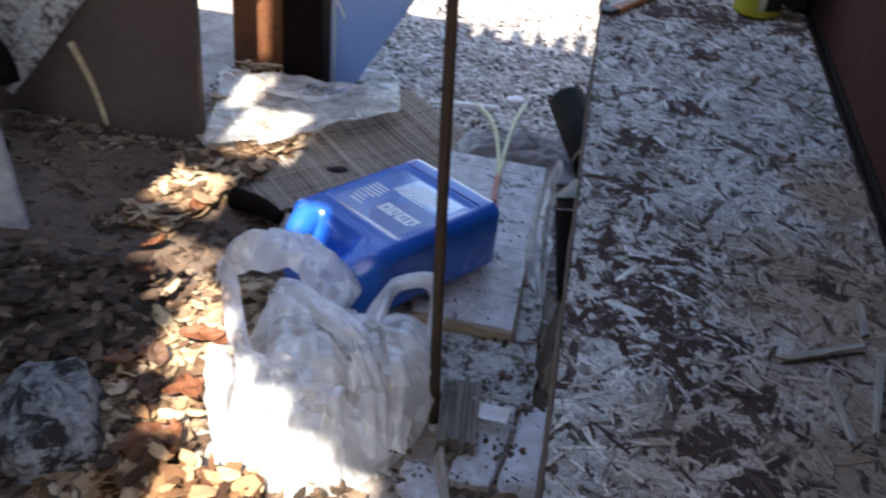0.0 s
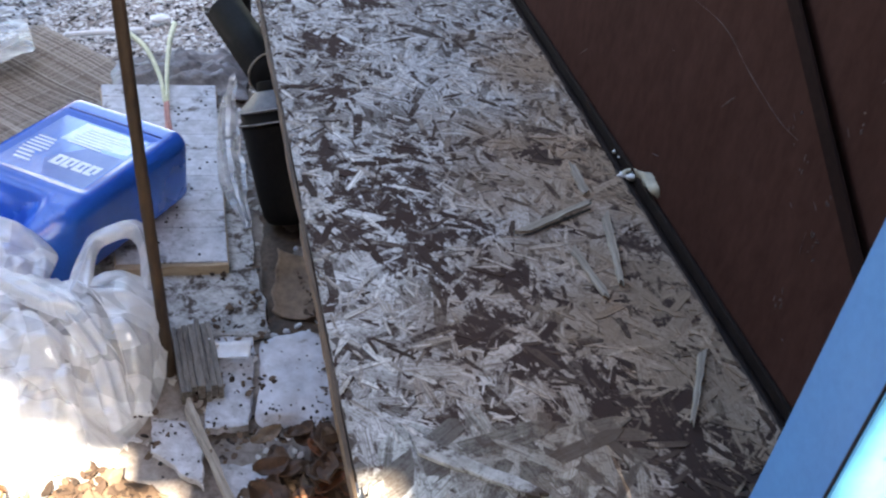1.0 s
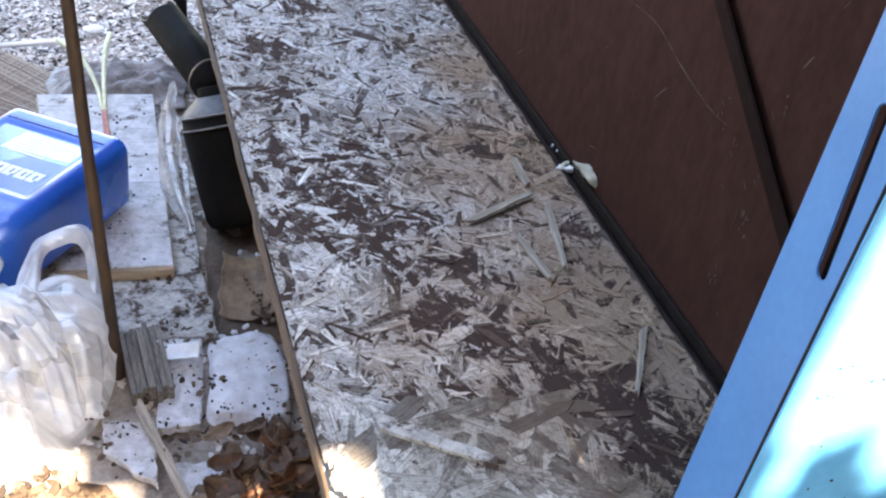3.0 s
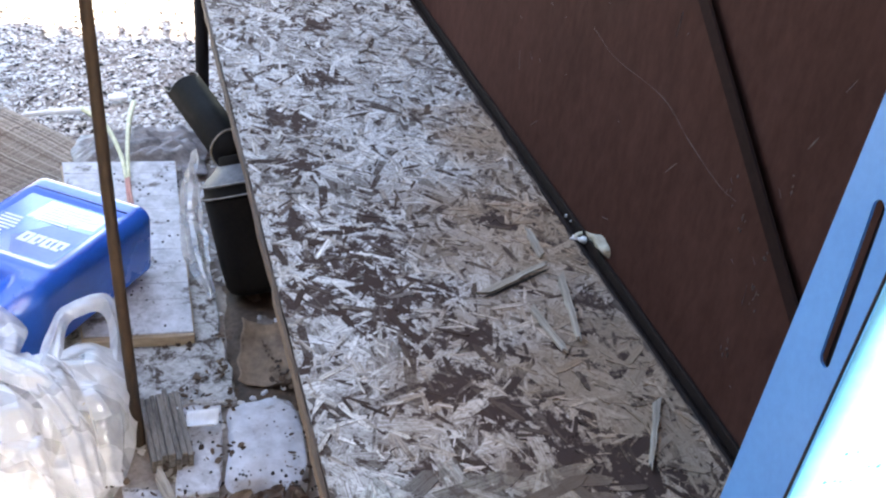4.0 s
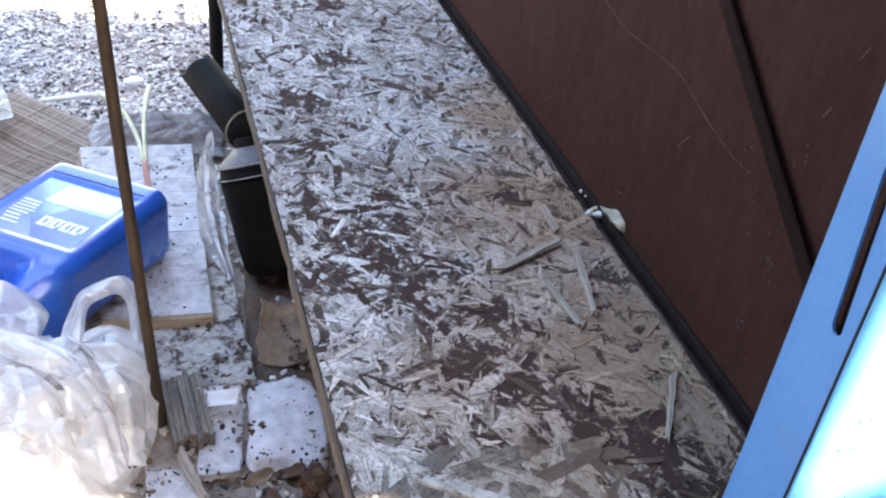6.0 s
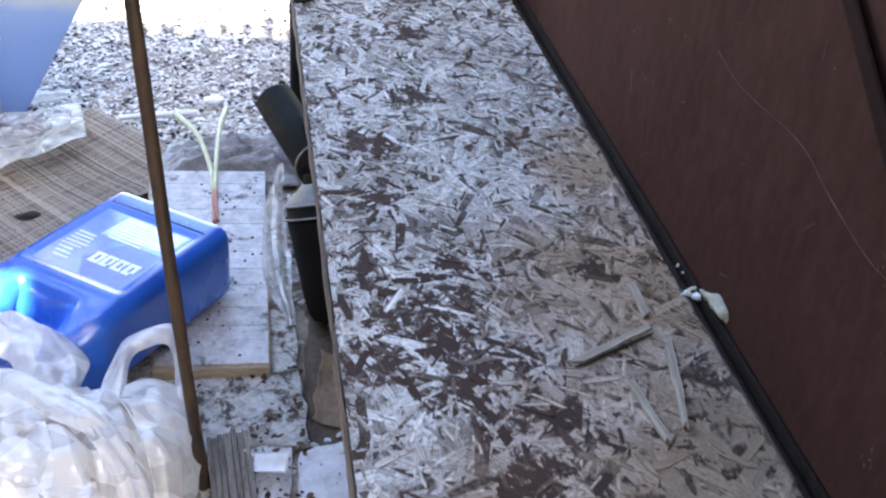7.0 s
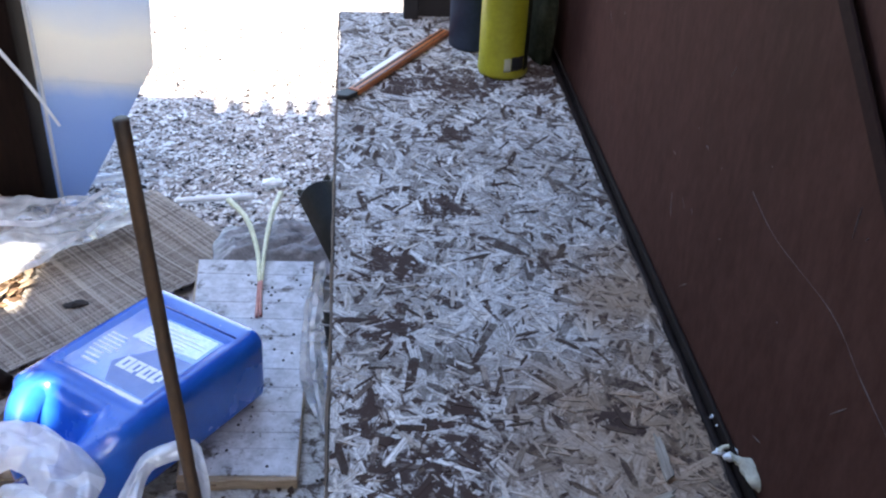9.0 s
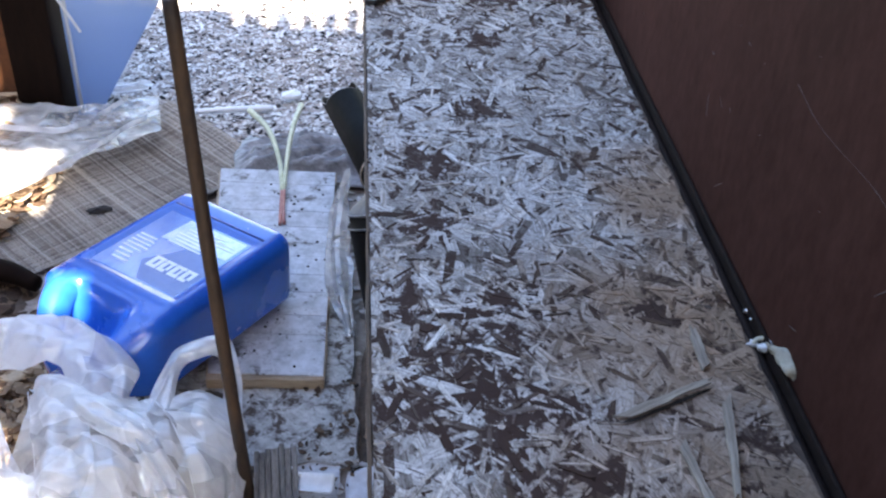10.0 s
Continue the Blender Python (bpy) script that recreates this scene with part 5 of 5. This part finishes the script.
stick("white_twig", (-0.552, 1.961, 0.325), (-0.472, 1.957, 0.190), 0.0035, 0.0025, M_WHITE, "thin white twig hanging off the dark post", 0.002)
lump("white_scrap", pose(-0.135, 2.09, 0.012, 0, 0, 10), 0.020, 0.012, 0.008, M_WHITE, "small white scrap on the litter", "scrap", 0.2, 1.5, 33)
stick("twig", (-0.52, 1.505, 0.03), (-0.425, 1.47, 0.03), 0.020, 0.012, M_POST, "short dark twig beside the jug", 0.004)


def stem(name, ctrl, foot, label):
    s = root(name, pose(0, 0, 0), label, "stem")
    p = curve_points(ctrl, 8)
    n = len(p)
    part("stalk", tube(p, [0.0030 + 0.0024 * i / n for i in range(n)], 8), M_STEM, s, smooth=True)
    part("foot", tube(curve_points(foot, 6), 0.0026, 8), M_STEM_RED, s, "reddish foot", smooth=True)
    return s


stem("dry_stalk", [(-0.107, 1.700, 0.052), (-0.118, 1.770, 0.062), (-0.145, 1.850, 0.075), (-0.186, 1.912, 0.078)], [(-0.100, 1.612, 0.049), (-0.104, 1.66, 0.050), (-0.107, 1.700, 0.052)], "pale green plant stem lying over a white board")
stem("dry_stalk", [(-0.103, 1.700, 0.054), (-0.106, 1.78, 0.070), (-0.104, 1.86, 0.082), (-0.098, 1.935, 0.080)], [(-0.094, 1.615, 0.049), (-0.100, 1.66, 0.051), (-0.103, 1.700, 0.054)], "pale straw-coloured plant stem over a white board")


def leaf(name, m, l, w, material, label, curl=0.16):
    def place(u, v):
        s = (v - 0.5) * 2
        half = w * math.sin(math.pi * min(max(u * 0.94 + 0.03, 0), 1)) ** 0.7
        return Vector(((u - 0.5) * l, s * half / 2, curl * w * s * s * 0.9 + 0.25 * l * (u - 0.5) ** 2 + 0.20 * w * noise.noise(Vector((u * 4, s * 2, l * 90))) + 0.08 * w * noise.noise(Vector((u * 11, s * 6, l * 70)))))
    o = part(name, sheet(14, 8, place), material, smooth=True)
    o.matrix_world = m
    solid(o, 0.0008)
    return tagged(o, label, "leaf")


rnd = random.Random(91)
for k in range(26):
    x, y = rnd.uniform(0.015, 0.135), rnd.uniform(0.86, 0.985)
    l = rnd.uniform(0.035, 0.075)
    leaf("dead_leaf", pose(x, y, 0.030 + 0.014 * rnd.random(), rnd.uniform(-24, 24), rnd.uniform(-24, 24), rnd.uniform(0, 360)), l, l * rnd.uniform(0.40, 0.65), rnd.choice((M_LEAF, M_LEAF, M_LEAF_RED, M_BARK)), "curled brown dead leaf on the soil")
for x, y, z, a, l, w in ((-0.393, 0.940, 0.03, 62, 0.090, 0.060), (-0.37, 0.86, 0.02, 150, 0.05, 0.03)):
    leaf("dead_leaf", pose(x, y, z, 12, -9, a), l, w, M_LEAF_RED, "reddish-brown dead leaf on the soil")
rnd = random.Random(77)
for k in range(22):
    t = rnd.random()
    x, y = np.interp(t, [0, 0.5, 1], [-0.60, -0.50, -0.30]) + rnd.uniform(-0.06, 0.06), np.interp(t, [0, 0.5, 1], [1.5, 1.2, 0.9]) + rnd.uniform(-0.06, 0.06)
    leaf("dead_leaf", pose(x, y, 0.018 + rnd.uniform(0, 0.02), rnd.uniform(-30, 30), rnd.uniform(-30, 30), rnd.uniform(0, 360)), rnd.uniform(0.035, 0.07), rnd.uniform(0.018, 0.034), rnd.choice((M_LEAF, M_LEAF_RED, M_STRAW)), "dry curled dead leaf on the soil")


def sacking():
    """Stiff weathered woven sack, flat behind the jug, ridged along its weave."""
    e = root("woven_sack", pose(-0.405, 1.765, 0.0, 0, 0, -44), "flat weathered woven sack with coarse ridges", "sack")
    L, Wd = 0.30, 0.47

    def zz(x, y):
        return 0.018 + 0.010 * noise.noise(Vector((x * 6, y * 6, 2)))
    part("cloth", sheet(40, 40, lambda u, v: ((u - 0.5) * L, (v - 0.5) * Wd, zz((u - 0.5) * L, (v - 0.5) * Wd))), M_MAT, e, smooth=True)
    rnd = random.Random(41)
    verts, faces = [], []

    def cord(x0, y0, x1, y1, r, n):
        base = len(verts)
        dx, dy = x1 - x0, y1 - y0
        ln = math.hypot(dx, dy)
        sx, sy = -dy / ln * r, dx / ln * r
        for i in range(n + 1):
            x, y = x0 + dx * i / n, y0 + dy * i / n
            z = zz(x, y) + 0.0004 + 0.0006 * math.sin(i * 2.3)
            verts.extend([(x - sx, y - sy, z - r * 0.3), (x, y, z + r), (x + sx, y + sy, z - r * 0.3)])
        for i in range(n):
            k = base + 3 * i
            faces.append([k, k + 3, k + 4, k + 1][::-1])
            faces.append([k + 1, k + 4, k + 5, k + 2][::-1])
    y = -Wd / 2
    while y < Wd / 2:
        cord(-L / 2 + rnd.uniform(0, 0.01), y, L / 2 - rnd.uniform(0, 0.012), y + rnd.uniform(-0.002, 0.002), rnd.uniform(0.0009, 0.0016) if rnd.random() < 0.8 else 0.0024, 24)
        y += rnd.uniform(0.0030, 0.0048)
    x = -L / 2
    while x < L / 2:
        cord(x, -Wd / 2, x + rnd.uniform(-0.002, 0.002), Wd / 2, 0.0011, 40)
        x += rnd.uniform(0.0042, 0.0070)
    me = bpy.data.meshes.new("weave")
    me.from_pydata(verts, [], faces)
    me.materials.append(litter_material("sack_threads", [(0, (0.20, 0.165, 0.14)), (0.5, (0.37, 0.325, 0.28)), (1, (0.58, 0.53, 0.48))]))
    o = new("weave", me)
    o.parent = e
    tagged(o, "coarse grey-brown threads", kind="stuff")
    return e


sacking()


def film():
    """Clear sheet thrown over the edge of the sack, with a doubled white hem."""
    f = root("plastic_film", pose(0, 0, 0), "dusty clear plastic film rumpled over a woven sack", "film")
    low = curve_points([(-0.62, 1.60, 0), (-0.52, 1.665, 0), (-0.43, 1.755, 0), (-0.335, 1.865, 0)], 12)
    high = curve_points([(-0.71, 1.90, 0), (-0.60, 1.935, 0), (-0.49, 1.945, 0), (-0.358, 1.985, 0)], 12)

    def lift(p):
        return 0.036 + 0.022 * max(0, ridged(p, 5, 3)) * 0.6 + 0.5 * crumple(p, 16, 0.03) + 0.008

    def at(line, t):
        k = min(t * (len(line) - 1), len(line) - 1.0001)
        a = int(k)
        return line[a].lerp(line[a + 1], k - a)

    def place(u, v):
        p = at(low, u).lerp(at(high, u), v)
        p = p + 0.008 * noise.noise_vector(p * 18)
        p.z = 0
        return (p.x, p.y, lift(p))
    solid(part("sheet", sheet(80, 60, place), M_FILM, f, smooth=True), 0.0006)

    def hem(pts, w, seed, label):
        mid = [Vector((x, y, 0)) for x, y in pts]
        a = [Vector((p.x, p.y + w / 2, lift(p) + 0.004)) for p in mid]
        b = [Vector((p.x + w * 0.2, p.y - w / 2, lift(p) + 0.004)) for p in mid]
        part("hem", band(a, b, seed, 0.006, 70, 8), M_BAG, f, label)
    hem([(-0.60, 1.835), (-0.55, 1.836), (-0.49, 1.842), (-0.45, 1.90), (-0.41, 1.96)], 0.010, 5.9, "white fold line")
    hem([(-0.53, 1.640), (-0.46, 1.705), (-0.41, 1.79), (-0.36, 1.89)], 0.005, 8.2, "white fold line")
    return f


film()


def dark_sheet():
    def place(u, v):
        x, y = -0.205 + 0.235 * u, 1.772 + 0.150 * v
        q = Vector((x, y, 0))
        w = Vector((x * 1.0 + y * 0.5, y * 3.0 - x * 1.1, 0))
        e = min(1, u * 6, (1 - u) * 6, v * 6, (1 - v) * 6)
        x += 0.015 * noise.noise(Vector((y * 18, 1, 0))) * (1 if u > 0.5 else -1)
        y += 0.02 * noise.noise(Vector((x * 14, 2, 0)))
        return (x, y, 0.018 + e * (0.020 * max(0, ridged(w, 7, 3)) + crumple(w, 20, 0.02) + 0.006))
    o = part("crumpled_sheet", sheet(60, 44, place), M_GREYSHEET, smooth=True)
    return tagged(solid(o, 0.0008), "dark grey crumpled plastic sheet on the litter", "sheet")


dark_sheet()


def film_rope():
    o = part("film_fold", ribbon([(-0.70, 2.16, 0.06), (-0.60, 2.08, 0.04), (-0.50, 2.05, 0.035), (-0.40, 2.08, 0.03)], [0.03, 0.05, 0.03, 0.02], (0.2, 0.9, 0.3)), M_BAG)
    return tagged(solid(o, 0.0008), "white twisted edge of plastic film on the soil", "film")


film_rope()
lump("dark_lump", pose(-0.393, 1.674, 0.018, 0, 0, 20), 0.017, 0.008, 0.005, M_SPECK, "small black lump on the woven sack", "scrap", 0.5, 2.6, 41)

# ---------------- background pieces ----------------
def post():
    p = root("timber_post", pose(-0.565, 2.00, 0.0), "dark stained timber post on the soil", "post")
    part("post", box(-0.040, 0.040, -0.038, 0.038, 0.0, 1.3, 0.004), M_POST, p)
    return p


post()


def plastic_sheet():
    t = root("plastic_board", pose(0, 2.0, 0), "pale plastic board with a cut corner, reflected light painted in", "board")

    def upright(out, y0, y1):
        bm = slab(out, y0, y1, 0.0008)
        for v in bm.verts:
            v.co = Vector((v.co.x, v.co.z, v.co.y))
        bmesh.ops.recalc_face_normals(bm, faces=bm.faces[:])
        return bm
    part("lower_part", upright([(-0.515, 0.004), (-0.476, 0.006), (-0.354, 0.216), (-0.333, 0.252), (-0.515, 0.256)], 0.0, 0.006), M_LIGHT_TINTED, t, "lower part, bluish light painted in")
    part("upper_part", upright([(-0.515, 0.256), (-0.333, 0.252), (-0.312, 0.288), (-0.306, 0.40), (-0.300, 0.62), (-0.515, 0.62)], 0.0, 0.006), M_LIGHT_TINTED, t, "upper part, warm light painted in")
    # pale bead for the highlight line down the left edge
    part("edge_bead", tube([(-0.507, -0.001, 0.01 + 0.1 * k) for k in range(7)], 0.0035, 8), M_SHEET, t, smooth=True)
    return t


plastic_sheet()

# added panel that gives the orange sunlit slit beside the post
tagged(part("orange_panel", box(-0.735, -0.609, 2.02, 2.03, 0.0, 0.62, 0.002), M_ORANGE_PANEL), "orange-brown panel added beside the timber post to catch sun", "panel")
tagged(part("brown_panel", box(-1.12, -0.665, 1.70, 1.72, 0.0, 0.75, 0.003), M_PANEL), "dull brown panel standing on the soil", "panel")
o = tagged(part("pale_board", box(-0.07, 0.07, -0.008, 0.008, 0.0, 0.7, 0.002), M_SOIL_PALE), "pale speckled board leaning on a brown panel", "board")
o.matrix_world = pose(-1.075, 1.66, 0.10, -4, 38, 6)
o = tagged(part("narrow_board", box(-0.02, 0.02, -0.01, 0.01, 0.0, 0.5, 0.002), M_PLANK), "narrow white slat standing among debris", "slat")
o.matrix_world = pose(-0.815, 1.33, 0.0, 0, -6, 20)
o = tagged(part("rubber_hose", tube([(0.13 * math.cos(a), 0.13 * math.sin(a), 0.0) for a in np.linspace(0.0, 5.6, 40)], 0.03, 16), M_BLACK, smooth=True), "thick black rubber hose ring", "hose")
o.matrix_world = pose(-1.08, 1.50, 0.12, 70, 0, 40)
lump("stone", pose(-0.535, 0.955, 0.0, 0, 0, 30), 0.066, 0.095, 0.06, M_CONCRETE, "rough grey speckled stone in shade", "stone", 0.22, 1.8, 12)



# ---------------- things on the far end of the bench ----------------
def spray_can():
    c = root("spray_can", pose(0.262, 1.784, TOP + 0.0018), "yellow spray can with a dark stained foot on the bench", "can")
    part("body", lathe([(0.032, 0.0), (0.0365, 0.002), (0.0374, 0.006), (0.0365, 0.010), (0.0365, 0.190), (0.0374, 0.194), (0.035, 0.198)], 36), M_YELLOW, c, smooth=True)
    part("shoulder", lathe([(0.035, 0.198), (0.030, 0.211), (0.017, 0.219), (0.014, 0.221)], 30), M_WHITE, c, "bare metal shoulder", smooth=True)
    part("cap", lathe([(0.020, 0.215), (0.021, 0.219), (0.020, 0.243), (0.017, 0.247)], 28), M_DARKBOX, c, "dark cap", smooth=True)

    def patch(name, a0, a1, z0, z1, material, label):
        def place(u, v):
            a = math.radians(a0 + (a1 - a0) * u)
            z = z0 + (z1 - z0) * v + 0.0015 * noise.noise(Vector((u * 5, v * 5, a0)))
            return (0.0369 * math.cos(a), 0.0369 * math.sin(a), z)
        solid(part(name, sheet(8, 4, place), material, c, label, smooth=True), 0.0003)
    patch("worn_patch", -92, -76, 0.014, 0.034, M_YELLOW_WORN, "worn pale patch")
    patch("dark_patch", -75, -42, 0.015, 0.036, M_DARKBOX, "dark stained patch")
    # shade on the side facing the wall, put in as a dark strip
    patch("side_shade", -40, -14, 0.012, 0.19, M_RAG_SHADE, "dark strip for the shaded side towards the wall")
    return c


spray_can()


def other_can():
    c = root("paint_can", pose(0.222, 1.890, TOP + 0.0018), "dark blue can standing on the bench", "can")
    part("body", lathe([(0.034, 0), (0.037, 0.002), (0.037, 0.12), (0.0385, 0.122), (0.0385, 0.127), (0.035, 0.129)], 32), M_NAVYCAN, c, smooth=True)
    part("lid", lathe([(0.030, 0.129), (0.030, 0.133), (0.026, 0.134)], 28), M_BLACK_CAP, c, "grey lid", smooth=True)
    return c


other_can()
def end_panel():
    t = root("end_panel", BENCH, "dark board panel standing across the far end of the bench", "panel")
    part("board", box(0.105, 0.333, 1.352, 1.370, TOP + 0.0015, TOP + 0.75, 0.003), M_DARKBOX, t)
    part("batten", box(0.105, 0.130, 1.338, 1.3515, TOP + 0.0015, TOP + 0.75, 0.002), M_DARKBOX, t)
    return t


end_panel()
# rag built tall and close so that it darkens the can's right side
lump("rag", pose(0.322, 1.868, TOP + 0.0015, 0, 0, 10), 0.017, 0.060, 0.13, M_RAG_SHADE, "dark olive crumpled rag at the wall", "rag", 0.25, 2.0, 22)


def saw_handle():
    s = root("striped_stick", pose(0.040, 1.672, TOP + 0.003, 0, 0, 61), "flat orange stick with black stripes on the bench", "stick")
    part("stick", box(0.012, 0.29, -0.0085, 0.0085, 0.0, 0.008, 0.0015), M_ORANGE, s)
    part("stripe", box(0.018, 0.285, 0.0012, 0.0046, 0.0082, 0.0088, 0.0), M_DARKBOX, s, "black stripe")
    part("stripe", box(0.018, 0.285, -0.0070, -0.0050, 0.0082, 0.0088, 0.0), M_DARKBOX, s, "black stripe")
    part("tip", slab([(-0.014, 0.010), (-0.010, -0.004), (0.0118, -0.0085), (0.0118, 0.0085), (-0.004, 0.019)], 0.0, 0.007, 0.001), M_DARKBOX, s, "dark broken tip")
    return s


saw_handle()
o = tagged(part("white_strip", box(0.030, 0.150, -0.010, 0.012, 0.0, 0.004, 0.0008), M_WHITE), "flat white plastic strip beside the striped stick", "strip")
o.matrix_world = pose(0.046, 1.704, TOP + 0.002, 0, 0, 61)

# ---------------- blue steel cabinet corner beside the camera ----------------
def blue_cabinet():
    near, far = Vector((0.2812, 0.4448)), Vector((0.2859, 0.4932))
    lean = Vector((0.0189, -0.0204))
    c = root("steel_cabinet", pose(0, 0, 0), "light blue painted steel cabinet with a slotted flange", "cabinet")
    z1, W = 1.25, (near - far).length
    turn = math.degrees(math.atan2((near - far).y, (near - far).x))
    foot = far - lean * 0.65
    stand = Matrix(((1, 0, lean.x, 0), (0, 1, lean.y, 0), (0, 0, 1, 0), (0, 0, 0, 1)))
    at = Matrix.Translation((foot.x, foot.y, 0.004)) @ stand @ pose(0, 0, 0, 0, 0, turn)
    # flange with a slanting round-ended slot through it
    low, high, r = (0.72 * W, 0.657), (0.56 * W, 0.737), 0.0048
    bm = bmesh.new()
    dent = [(0.0009 * noise.noise(Vector((z * 9, 0.4, 0))), z) for z in np.linspace(0.0, z1, 40)]
    outer = [bm.verts.new((x, 0, z)) for x, z in [(W, 0.0), (W, z1)] + dent[::-1]]
    hole = [bm.verts.new((q[0] + r * math.cos(t), 0, q[1] + r * math.sin(t))) for q, t in [(low, math.pi + math.pi * k / 8) for k in range(9)] + [(high, math.pi * k / 8) for k in range(9)]]
    es = [bm.edges.new((ring[i], ring[(i + 1) % len(ring)])) for ring in (outer, hole) for i in range(len(ring))]
    bmesh.ops.triangle_fill(bm, edges=es, use_beauty=True)
    fl = part("flange", bm, M_BLUESTEEL, c, "blue flange with a slot")
    fl.matrix_local = at
    solid(fl, 0.0015)
    part("slot_back", slab([(low[0] - 0.006, low[1] - 0.01), (low[0] + 0.006, low[1] - 0.01), (high[0] + 0.006, high[1] + 0.01), (high[0] - 0.006, high[1] + 0.01)], 0.0, 0.002, 0.0003), M_SLOT, c, "dark rusty slot").matrix_local = at @ pose(0, 0.006, 0, 90, 0, 0)
    part("rolled_edge", tube([(x, 0.0, z) for x, z in dent], 0.0016, 10), M_BLUESTEEL, c, smooth=True).matrix_local = at
    part("fold_edge", tube([(W, -0.0004, 0.0), (W, -0.0004, z1)], 0.0011, 8), M_SLOT, c, "dark rusted fold", smooth=True).matrix_local = at
    foot2 = near - lean * 0.65
    face = Matrix.Translation((foot2.x, foot2.y, 0.004)) @ stand @ pose(0, 0, 0, 0, 0, -6)
    part("face", box(0.0015, 0.138, -0.001, 0.0005, 0.0, z1, 0.0), M_SUNLIT_BLUE, c, "sunlit blue steel face").matrix_local = face
    rnd = random.Random(8)
    for k in range(16):
        z, x = rnd.uniform(0.45, 0.62), rnd.uniform(0.004, 0.06)
        q = rnd.uniform(0.001, 0.0035)
        part("rust_chip", lathe([(q * 0.35, 0.0), (q * 0.25, 0.0004)], 6), M_SLOT, c, "rust chip").matrix_local = face @ pose(x, -0.001, z, 90, 0, 0)
    return c


blue_cabinet()
